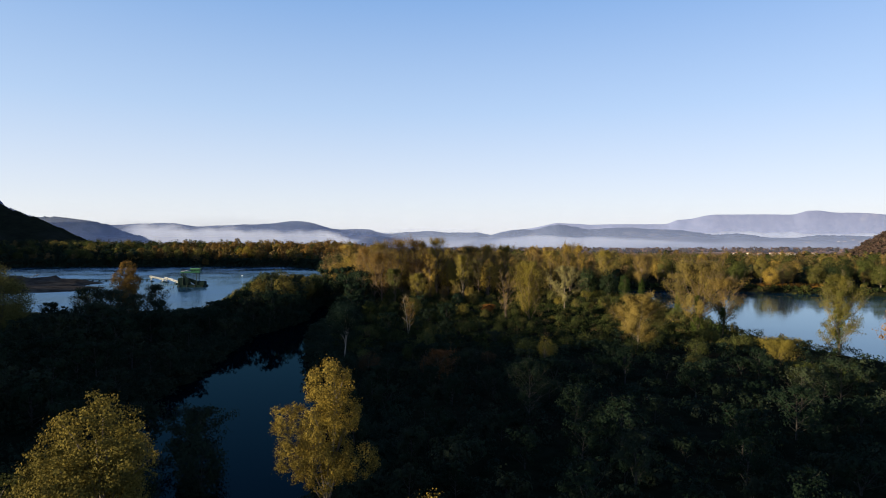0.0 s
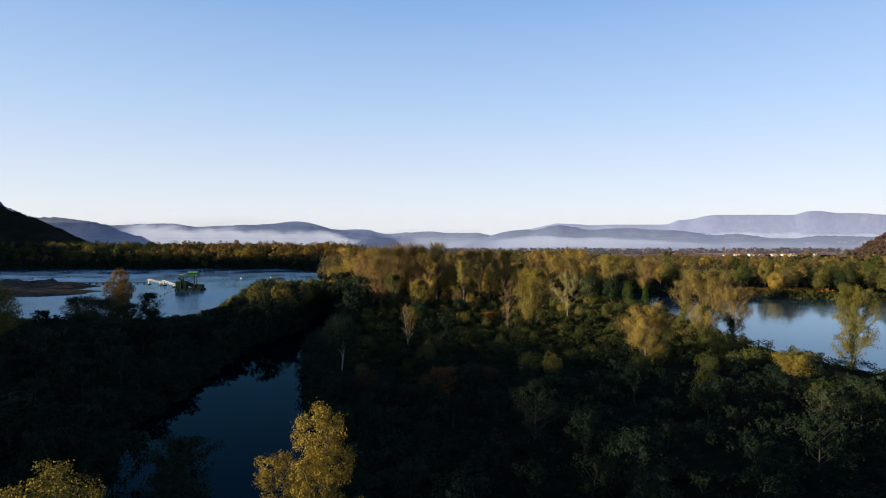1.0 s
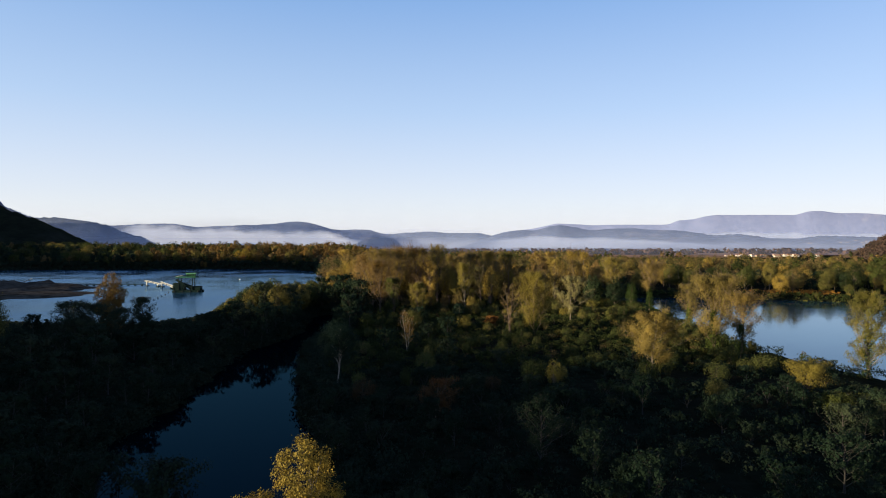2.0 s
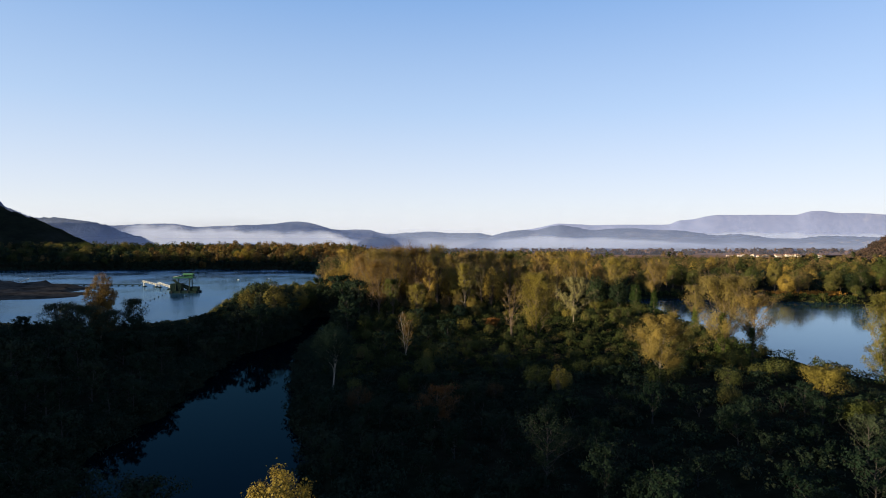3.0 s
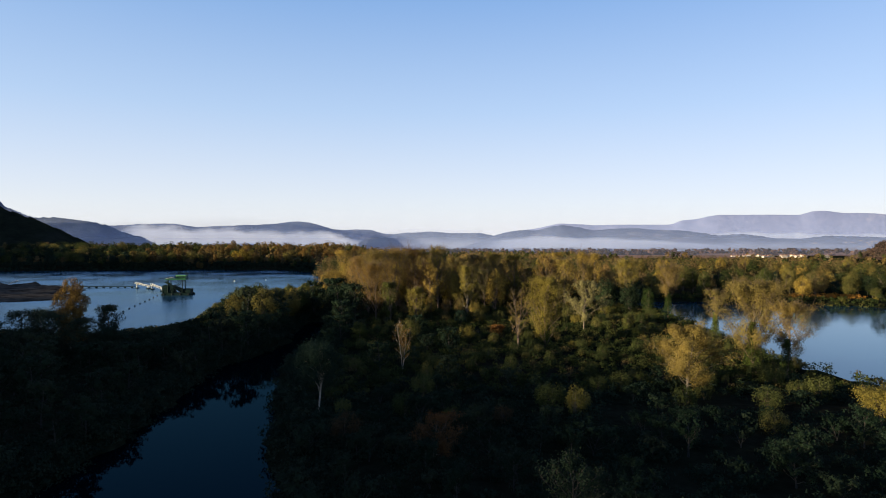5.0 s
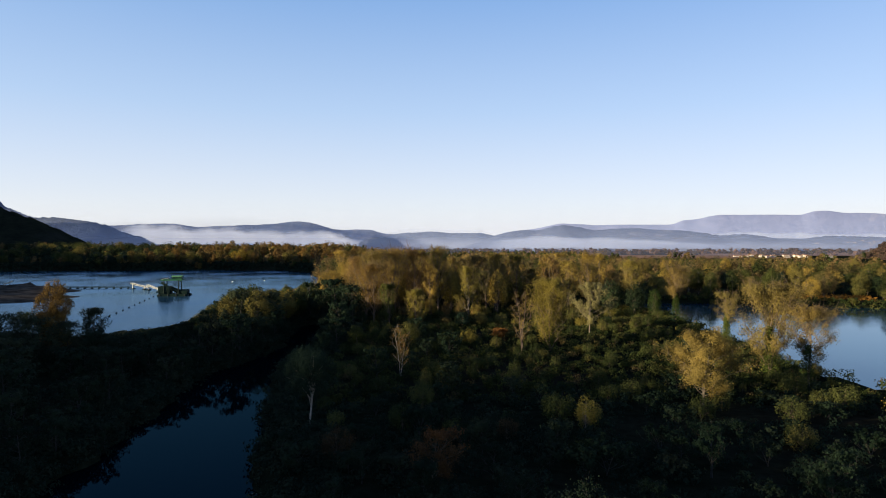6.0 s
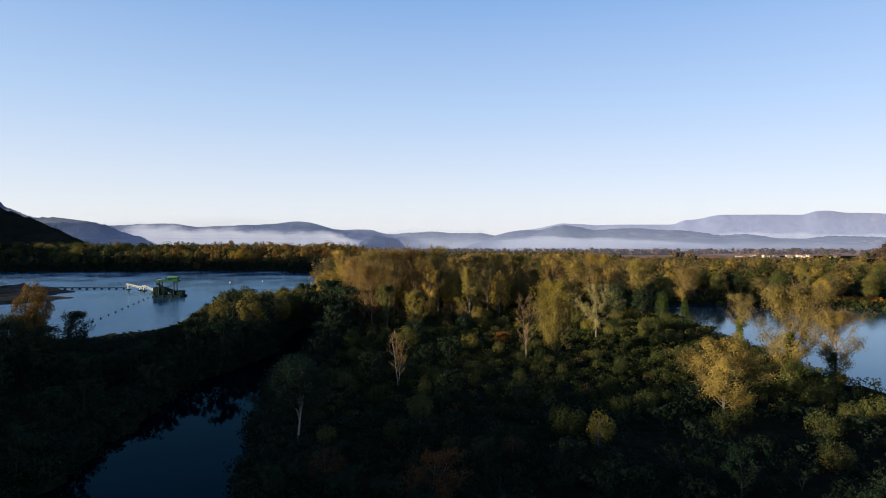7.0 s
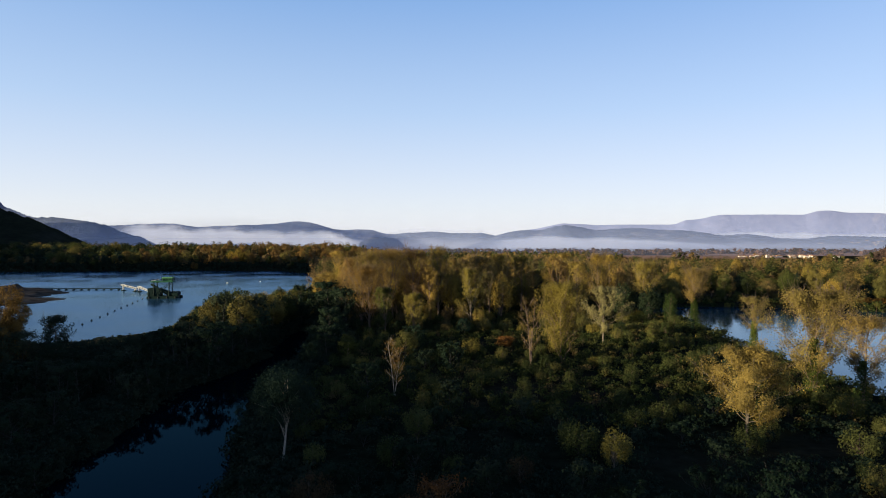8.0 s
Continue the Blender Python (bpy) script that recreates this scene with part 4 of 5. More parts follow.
single(tree("poplar_tree", "huge brown-gold poplar with twiggy plumes", "tree", "big poplars", mat_reed, mat_twig, 101, 36.5, 9.8, 0.1, "egg", 34, 13500, 0.29, up=1.8, subs=9, tuft=0.42, lobe=0.85), -43, 372, 6)
single(tree("poplar_tree", "huge brown-gold poplar with twiggy plumes", "tree", "big poplars", mat_poplar, mat_twig, 102, 37.5, 10.0, 0.1, "column", 34, 13500, 0.29, up=1.8, subs=9, tuft=0.42, lobe=0.85), -30, 378, 6)
single(tree("poplar_tree", "huge brown-gold poplar with twiggy plumes", "tree", "big poplars", mat_amber, mat_twig, 103, 37.5, 9.8, 0.1, "egg", 34, 13500, 0.29, up=1.8, subs=9, tuft=0.42, lobe=0.85), -16, 384, 6)
single(tree("poplar_tree", "tall olive-gold poplar in the clump", "tree", "big poplars", mat_poplar, mat_twig, 104, 39, 7.8, 0.1, "column", 34, 13500, 0.29, up=1.8, subs=9, tuft=0.42, lobe=0.85), -4, 392, 6)
single(tree("poplar_tree", "tall brown poplar at the clump's edge", "tree", "big poplars", mat_amber, mat_twig, 105, 30, 9.0, 0.1, "egg", 34, 13500, 0.29, up=1.8, subs=9, tuft=0.42, lobe=0.85), -36, 352, 6)
single(tree("poplar_tree", "tall brown-gold poplar at the clump's edge", "tree", "big poplars", mat_poplar, mat_twig, 106, 33, 8.1, 0.1, "egg", 34, 13500, 0.29, up=1.8, subs=9, tuft=0.42, lobe=0.85), -52, 392, 6)
single(tree("poplar_tree", "yellow-olive poplar before the clump", "tree", "big poplars", mat_olive, mat_twig, 107, 18.5, 5.6, 0.1, "egg", 34, 9000, 0.30, up=1.8, subs=9, tuft=0.28, lobe=0.85), -14, 331, 6)
single(tree("poplar_tree", "yellow-olive poplar before the clump", "tree", "big poplars", mat_olive, mat_twig, 108, 21, 5.9, 0.1, "column", 34, 9000, 0.30, up=1.8, subs=9, tuft=0.28, lobe=0.85), -27, 338, 6)
single(tree("poplar_tree", "tall olive-gold poplar behind the scrub", "tree", "big poplars", mat_poplar, mat_twig, 109, 35, 8.1, 0.1, "egg", 34, 13500, 0.29, up=1.8, subs=9, tuft=0.42, lobe=0.85), 30, 408, 6)
single(tree("poplar_tree", "tall olive-gold poplar behind the scrub", "tree", "big poplars", mat_olive, mat_twig, 110, 34, 7.8, 0.1, "column", 34, 13500, 0.29, up=1.8, subs=9, tuft=0.28, lobe=0.85), 44, 420, 6)
single(tree("poplar_tree", "tall brown poplar behind the scrub", "tree", "big poplars", mat_poplar, mat_twig, 111, 35, 8.5, 0.1, "egg", 34, 13500, 0.29, up=1.8, subs=9, tuft=0.42, lobe=0.85), 86, 404, 6)


# ---- the wood in the middle distance: copies of a few trees ----
POPLARS = [tree("poplar_tree", "tall brown-gold autumn poplar in the wood", "tree", "poplar wood", mat_mixed, mat_twig, 60 + i, h, s, c, fm, 32, n, 0.38, up=1.6, subs=6, fine=False, tuft=0.34, lobe=0.9)
           for i, (h, s, c, fm, n) in enumerate([(27, 5.6, 0.10, "column", 5200), (30, 6.4, 0.14, "egg", 5200), (25, 6.0, 0.08, "column", 5000), (28, 7.0, 0.16, "fan", 5000), (22, 6.2, 0.06, "egg", 4800)])]
OLIVES = [billow_tree("broadleaf_tree", "leafy olive-green tree in the wood", "tree", "mixed wood", mat_broad, mat_bark, 70 + i, h, s, c, k, n, 0.46)
          for i, (h, s, c, k, n) in enumerate([(18, 7.2, 0.03, 44, 4000), (15, 6.6, 0.02, 38, 3600), (20, 6.0, 0.05, 42, 3800)])]
BROWNS = [billow_tree("autumn_tree", "rounded tree with thinning brown autumn leaves", "tree", "mixed wood", m, mat_twig, 140 + i, h, s, c, k, n, 0.42, plume)
          for i, (m, h, s, c, k, n, plume) in enumerate([(mat_mixed, 20, 6.2, 0.05, 40, 3800, 0.35), (mat_mixed, 17, 6.8, 0.03, 40, 3800, 0.2), (mat_poplar, 22, 5.6, 0.06, 36, 3600, 0.5)])]
CONIFERS = [billow_tree("dark_tree", "dense blackish-green tree in the wood", "tree", "mixed wood", mat_dark, mat_bark, 146 + i, h, s, 0.06, k, n, 0.46, plume)
            for i, (h, s, k, n, plume) in enumerate([(15, 4.8, 30, 2600, 0.3), (13, 5.6, 32, 2600, 0.0)])]
# trees of the shaded wood and scrub; their shade is in the leaf colour
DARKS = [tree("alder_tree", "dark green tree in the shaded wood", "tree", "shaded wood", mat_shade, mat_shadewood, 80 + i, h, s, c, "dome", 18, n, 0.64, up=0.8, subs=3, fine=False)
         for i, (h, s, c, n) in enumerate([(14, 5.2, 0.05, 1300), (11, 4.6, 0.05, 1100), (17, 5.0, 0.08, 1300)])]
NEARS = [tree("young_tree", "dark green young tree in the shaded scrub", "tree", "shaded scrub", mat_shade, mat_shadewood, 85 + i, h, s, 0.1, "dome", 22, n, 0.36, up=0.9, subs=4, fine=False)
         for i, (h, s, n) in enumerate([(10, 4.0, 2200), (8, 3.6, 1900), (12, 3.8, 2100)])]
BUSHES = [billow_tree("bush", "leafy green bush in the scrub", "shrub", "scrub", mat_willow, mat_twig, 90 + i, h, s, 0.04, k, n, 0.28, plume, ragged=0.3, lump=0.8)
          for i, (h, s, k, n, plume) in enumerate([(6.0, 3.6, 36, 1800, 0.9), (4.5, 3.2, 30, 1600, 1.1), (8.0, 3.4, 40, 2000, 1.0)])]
# shaded counterpart of the scrub bushes, darkened by leaf colour
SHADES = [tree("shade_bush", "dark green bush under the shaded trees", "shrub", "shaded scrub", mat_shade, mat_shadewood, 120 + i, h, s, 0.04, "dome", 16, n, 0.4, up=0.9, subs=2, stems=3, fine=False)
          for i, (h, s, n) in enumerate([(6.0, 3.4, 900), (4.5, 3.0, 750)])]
GOLDS = [billow_tree("olive_bush", "yellow-olive bush in the scrub", "shrub", "scrub", mat_olive, mat_twig, 95 + i, h, s, 0.04, k, n, 0.28, plume, ragged=0.3, lump=0.8)
         for i, (h, s, k, n, plume) in enumerate([(6.5, 3.4, 36, 1800, 0.9), (5.0, 3.4, 32, 1700, 0.7)])]
LAKEWOOD = [billow_tree("lakeside_tree", label, "tree", "far lake shore", m, mat_twig, 150 + i, h, s, 0.04, k, n, 0.85)
            for i, (label, m, h, s, k, n) in enumerate([("broad russet-brown tree on the far lake shore", mat_amber, 23, 7.6, 30, 1500), ("broad brown autumn tree on the far lake shore", mat_amber, 25, 6.8, 30, 1500),
                                                        ("broad olive-green tree on the far lake shore", mat_broad, 21, 8.4, 32, 1600), ("dark green tree on the far lake shore", mat_dark, 18, 8.5, 28, 1300),
                                                        ("big golden tree on the far lake shore", mat_gold, 25, 9.0, 34, 1800), ("rusty orange tree on the far lake shore", mat_russet, 18, 5.6, 26, 1100)])]


def wet(x, y, margin):
    px, py = np.array([x], float), np.array([y], float)
    return any(inside_depth(px, py, p)[0] > -margin for p in (LAKE, POND, RIVER))


def taken(x, y, room):
    i, j = int(x // 20), int(y // 20)
    return any((x - a) ** 2 + (y - b) ** 2 < (room + c) ** 2 * 0.36 for k in (-1, 0, 1) for m in (-1, 0, 1) for a, b, c in KEPT.get((i + k, j + m), ()))


def room_above(x, y):
    """How high a tree may grow here without closing the open view over the lake and the scrub."""
    top = 99.0
    for ahead, eye, at, line in ((0, 38.5, (-784, -620, -540, -480, -430, -384, -354, -300, -284, -264, -236, -214, -184, -150, -40), (538, 532, 550, 552, 552, 512, 495, 474, 470, 484, 488, 478, 455, 440, 432)),
                                 (70, 43.7, (-790, -660, -530, -490, -450, -410, -370, -310, -286, -244, -222, -150, -40), (606, 606, 590, 580, 552, 525, 508, 482, 502, 503, 485, 445, 436))):
        d = y - ahead
        if d > 5 and abs(x / d) < 0.85:
            b = 1060 * x / d
            if ahead and -305 < b < -246 and y < 290:
                top = min(top, eye - 225 * d / 1060)
            if b < -40:
                top = min(top, eye - (np.interp(b, at, line) - 430) * d / 1060)
    top -= float(ground_height(x, y))
    if x < -40 and 60 < y < 260:                       # low growth on the pond's far shore
        off = -inside_depth(np.array([x], float), np.array([y], float), POND)[0]
        if off < 45:
            top = min(top, 6.5 + 0.22 * max(off, 0.0))
    return top


def scatter(rng, protos, count, x0, x1, y0, y1, room, wet_margin=4.0, sizes=(0.8, 1.15), only=None):
    """Copies of the given trees over a stretch of land, none in the water or on another."""
    made, tries = 0, 0
    while made < count and tries < count * 30:
        tries += 1
        x, y = rng.uniform(x0, x1), rng.uniform(y0, y1)
        if wet(x, y, wet_margin) or taken(x, y, room) or (only and not only(x, y)):
            continue
        p, turn, size = protos[rng.randint(len(protos))], rng.uniform(0, 360), rng.uniform(*sizes)
        if y < 600:
            size = min(size, room_above(x, y) / (TALL[p.name] * 1.03))
            if size < 0.3 * sizes[0]:
                continue
        keep(x, y, room)
        made += 1
        if p.get("used"):
            plant(p, x, y, turn, size)
        else:
            stand(p, x, y, turn, size)
            p["used"] = 1


rng = np.random.RandomState(4)
# the brown poplar clump, the belt of poplars behind the scrub, and the strip along the lake
scatter(rng, POPLARS, 18, -56, 6, 375, 450, 5.0, sizes=(0.95, 1.15))
scatter(rng, CONIFERS + DARKS[2:], 15, -50, 122, 380, 450, 5.0, sizes=(1.0, 1.5))
scatter(rng, POPLARS + BROWNS, 44, -60, 125, 385, 480, 5.5, sizes=(0.85, 1.25))
scatter(rng, OLIVES[2:] + DARKS[2:], 16, -124, -78, 310, 352, 4.0, sizes=(1.0, 1.3))
scatter(rng, DARKS, 14, -118, -62, 330, 480, 5.0, sizes=(0.7, 1.0))
scatter(rng, CONIFERS + DARKS[1:], 26, -84, -46, 325, 470, 4.5, sizes=(0.8, 1.25))
scatter(rng, OLIVES + GOLDS + BUSHES[2:] + BROWNS[:1], 60, -128, -82, 345, 540, 4.0, sizes=(0.7, 1.1))
scatter(rng, OLIVES[1:2] + BROWNS[:2] + CONIFERS[1:], 20, -58, 20, 330, 374, 3.5, sizes=(0.4, 0.65))
scatter(rng, DARKS, 26, -110, -40, 260, 350, 5.0, sizes=(0.65, 0.9))
scatter(rng, BROWNS + POPLARS[2:] + OLIVES + CONIFERS[:1], 95, -100, 130, 480, 640, 6.0, sizes=(0.85, 1.2))
# the wood beyond the lake: dark and olive on one side, russet and gold on the other
single(LAKEWOOD[4], -398, 1176, 6)
for gx0, gy0, size in ((-384, 1172, 1.1), (-370, 1178, 1.05), (-390, 1190, 1.12)):
    keep(gx0, gy0, 6)
    plant(LAKEWOOD[4], gx0, gy0, gx0 * 7 % 360, size)
scatter(rng, LAKEWOOD[2:4] + LAKEWOOD[3:4], 90, -1000, -560, 1128, 1290, 8.0, wet_margin=-2, sizes=(0.8, 1.35))
scatter(rng, LAKEWOOD[2:3], 10, -760, -440, 1150, 1230, 9.0, wet_margin=0, sizes=(0.8, 1.1))
scatter(rng, LAKEWOOD[:2] + LAKEWOOD[:4] + LAKEWOOD[5:], 150, -600, -130, 1140, 1290, 6.0, wet_margin=-2, sizes=(0.5, 1.3))
# the wood beyond the river: olive crowns, dark and brown ones between
scatter(rng, OLIVES[:2] + BUSHES[2:] + GOLDS, 60, 118, 420, 440, 520, 4.0, wet_margin=0, sizes=(0.45, 0.75))
scatter(rng, OLIVES + OLIVES + CONIFERS + BROWNS[:2], 95, 118, 480, 470, 610, 6.5, wet_margin=8, sizes=(0.75, 1.15))
scatter(rng, OLIVES + CONIFERS + BROWNS + BROWNS, 100, 118, 560, 560, 760, 7.5, wet_margin=8, sizes=(0.8, 1.2))
scatter(rng, OLIVES + BROWNS[:1] + CONIFERS[1:], 40, 330, 620, 330, 480, 6.0, wet_margin=2, sizes=(0.6, 1.05))
# lit bushes on the near lake shore
scatter(rng, OLIVES[1:2] + BUSHES[2:] + GOLDS + GOLDS, 80, -152, -80, 340, 440, 2.6, wet_margin=1, sizes=(0.8, 1.3))
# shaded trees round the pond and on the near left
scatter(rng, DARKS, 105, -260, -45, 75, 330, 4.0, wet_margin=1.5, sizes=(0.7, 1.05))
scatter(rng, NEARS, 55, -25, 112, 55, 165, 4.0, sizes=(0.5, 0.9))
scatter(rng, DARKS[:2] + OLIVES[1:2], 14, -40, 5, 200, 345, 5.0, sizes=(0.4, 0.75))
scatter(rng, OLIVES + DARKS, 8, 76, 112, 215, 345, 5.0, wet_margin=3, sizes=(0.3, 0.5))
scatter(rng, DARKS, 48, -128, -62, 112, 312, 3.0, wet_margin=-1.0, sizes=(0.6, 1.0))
# scrub
scatter(rng, BUSHES + GOLDS, 75, -45, 118, 335, 400, 2.4, wet_margin=2, sizes=(0.6, 1.1))
scatter(rng, BUSHES + BUSHES + GOLDS[1:], 200, -35, 112, 212, 352, 1.9, wet_margin=3, sizes=(0.35, 0.8))
scatter(rng, SHADES + BUSHES[:1], 60, -35, 108, 150, 212, 2.8, wet_margin=2, sizes=(0.6, 1.1))
scatter(rng, SHADES, 80, -40, 112, 55, 165, 3.0, wet_margin=2, sizes=(0.6, 1.0))
scatter(rng, SHADES, 60, -200, -40, 80, 330, 3.0, wet_margin=1, sizes=(0.7, 1.2))
for p in POPLARS + OLIVES + BROWNS + CONIFERS + DARKS + NEARS + SHADES + BUSHES + GOLDS + LAKEWOOD:
    if p.get("used"):
        del p["used"]


# ---- woods far off, and undergrowth ----
def wood_stuff(name, label, places, seed, quads, leaf, height, spread, material, stems=True, tint=None):
    """Many trees too far off to tell apart, or low growth, in one mesh."""
    rng = np.random.RandomState(seed)
    n = len(places)
    z = ground_height(places[:, 0], places[:, 1])
    h = height * rng.uniform(0.6, 1.22, n)
    r = spread * rng.uniform(0.7, 1.25, n)
    lumps = 7 if quads > 60 else 4
    per = quads // lumps
    quads = per * lumps
    az = rng.uniform(0, 2 * math.pi, (n, lumps))
    lift = np.linspace(0.28, 0.86, lumps)[None] + rng.uniform(-0.06, 0.06, (n, lumps))
    off = r[:, None] * (0.75 - 0.55 * np.abs(lift - 0.45)) * rng.uniform(0.2, 1.0, (n, lumps))
    mid = np.stack([places[:, 0, None] + off * np.cos(az), places[:, 1, None] + off * np.sin(az), z[:, None] + h[:, None] * lift], -1)
    size = r[:, None] * rng.uniform(0.38, 0.66, (n, lumps))
    u = rng.normal(size=(n, lumps, per, 3))
    u /= np.linalg.norm(u, axis=3, keepdims=True)
    p = mid[:, :, None, :] + u * size[:, :, None, None] * rng.uniform(0.8, 1.1, (n, lumps, per, 1)) * np.array([1, 1, 0.5 * height / spread / 1.7])
    whole = (p - np.stack([places[:, 0], places[:, 1], z + h * 0.5], -1)[:, None, None, :]) / np.maximum(r, 0.5)[:, None, None, None]
    v, f = leaf_sprays(rng, p.reshape(-1, 3), leaf, (u * 0.6 + whole * 0.7).reshape(-1, 3))
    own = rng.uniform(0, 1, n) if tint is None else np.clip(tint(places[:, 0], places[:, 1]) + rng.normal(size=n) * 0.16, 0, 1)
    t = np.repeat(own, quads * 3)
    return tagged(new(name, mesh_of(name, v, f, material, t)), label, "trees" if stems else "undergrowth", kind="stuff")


def places_in(seed, count, x0, x1, y0, y1, margin, keep=None):
    rng = np.random.RandomState(seed)
    p = np.stack([rng.uniform(x0, x1, count), rng.uniform(y0, y1, count)], -1)
    ok = np.ones(count, bool)
    for poly in (LAKE, POND, RIVER):
        ok &= inside_depth(p[:, 0], p[:, 1], poly) < -margin
    ok &= ~((p[:, 0] < -286) & (p[:, 0] > -800) & (p[:, 1] > 490) & (p[:, 1] < 730))
    if keep:
        ok &= keep(p[:, 0], p[:, 1])
    return p[ok]


def view_wedge(px, py):
    return (np.abs(px) < 0.82 * py + 60)


wood_stuff("far_wood_middle", "autumn wood of brown and olive trees stretching away", places_in(201, 1050, -180, 420, 600, 900, 6, view_wedge), 301, 200, 1.0, 22, 6.6, mat_wood, tint=lambda a, b: 0.5 + 0.35 * waves(a, b, 90, 43, 2))
wood_stuff("far_wood_right", "olive and brown wood beyond the river", places_in(202, 2100, 110, 780, 420, 900, 3, lambda a, b: view_wedge(a, b) & ((b > 560) | (a > 380))), 302, 150, 0.9, 13.0, 6.8, mat_wood, tint=lambda a, b: 0.5 + 0.55 * waves(a, b, 55, 42, 2))
# tint darkens the left end, standing for the ridge's shade there
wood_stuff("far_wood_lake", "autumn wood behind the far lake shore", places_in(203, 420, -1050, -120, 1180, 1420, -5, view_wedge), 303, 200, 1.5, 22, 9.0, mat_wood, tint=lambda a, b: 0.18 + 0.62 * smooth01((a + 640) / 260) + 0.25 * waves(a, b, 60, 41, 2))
wood_stuff("far_wood_plain", "woods far over the plain", places_in(204, 3600, -1300, 1500, 900, 1900, 6, lambda a, b: view_wedge(a, b) & ~((a > 0.22 * b) & (b > 1120 + 60 * np.sin(a * 0.01)) & (np.sin(a * 0.013) * np.sin(b * 0.017) < 0.86))), 304, 56, 3.0, 16, 6.8, mat_wood)
# shade of the sunward ridge put into this wood's leaf colour
wood_stuff("far_wood_left", "dark wood left of the lake", places_in(205, 600, -1500, -560, 600, 1300, 5, view_wedge), 305, 120, 2.6, 20, 7.0, mat_fern)
wood_stuff("far_wood_horizon", "thin lines of trees on the plain", places_in(206, 2600, -2600, 2900, 1950, 3200, 6, lambda a, b: view_wedge(a, b) & (np.sin(b * 0.02 + np.sin(a * 0.004)) > 0.1)), 306, 26, 7.0, 14, 12.0, mat_hedge)
wood_stuff("scrub_growth", "sunlit green weeds and low bushes between the trees", places_in(207, 4600, -40, 140, 200, 520, 0.5, lambda a, b: a < 135), 307, 72, 0.42, 2.6, 2.4, mat_scrub, False)
# shaded counterpart of the scrub growth, darker by colour alone
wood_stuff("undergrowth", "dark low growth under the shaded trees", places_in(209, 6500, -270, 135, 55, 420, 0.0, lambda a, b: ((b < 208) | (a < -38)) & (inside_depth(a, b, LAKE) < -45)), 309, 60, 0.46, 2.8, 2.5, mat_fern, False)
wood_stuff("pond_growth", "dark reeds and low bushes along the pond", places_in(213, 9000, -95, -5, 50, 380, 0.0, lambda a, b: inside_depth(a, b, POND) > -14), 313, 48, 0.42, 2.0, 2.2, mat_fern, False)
# dark leaf colour stands for the shade along the far shore
wood_stuff("bank_growth", "dark bushes on the far lake bank", places_in(210, 15000, -960, -100, 930, 1190, -7, lambda a, b: (inside_depth(a, b, LAKE) > -14) & (a < -148)), 310, 20, 2.0, 6.5, 4.0, mat_fern, False)
wood_stuff("dry_grass", "dry straw-coloured grass on the lake spit", places_in(211, 2600, -275, -105, 275, 450, 0.3, lambda a, b: (inside_depth(a, b, LAKE) > -50)), 311, 26, 0.4, 0.7, 1.4, mat_straw, False)
wood_stuff("autumn_shrubs", "orange-gold autumn shrubs on the far river bank", places_in(212, 90, 238, 305, 470, 492, -1), 312, 60, 0.6, 3.2, 2.6, mat_russet, False)
wood_stuff("reeds", "dark brown low shrubs along the far river bank", places_in(208, 6500, 60, 560, 330, 490, -1.5, lambda a, b: (inside_depth(a, b, RIVER) > -12)), 308, 28, 0.9, 3.0, 2.8, mat_scrub, False)
name, count, size = "hill_wood_brown", 3500, 7.0
rng = np.random.RandomState(count)
i, j = rng.randint(0, 11, count), rng.randint(0, BROWN_HILL[0].shape[1] - 1, count)
c = np.stack([g[i, j] + rng.uniform(0, 1, count) * (g[i + 1, j] - g[i, j]) for g in BROWN_HILL], -1)
u = rng.normal(size=(count, 14, 3))
u /= np.linalg.norm(u, axis=2, keepdims=True)
p = c[:, None, :] + u * size * rng.uniform(0.4, 0.75, (count, 1, 1))
v, f = leaf_sprays(rng, p.reshape(-1, 3), size * 0.45, u.reshape(-1, 3))
tagged(new(name, mesh_of(name, v, f, mat_hedge, np.repeat(rng.uniform(0.2, 0.9, count), 42))), "brown trees on the hill by the village", "trees", kind="stuff")


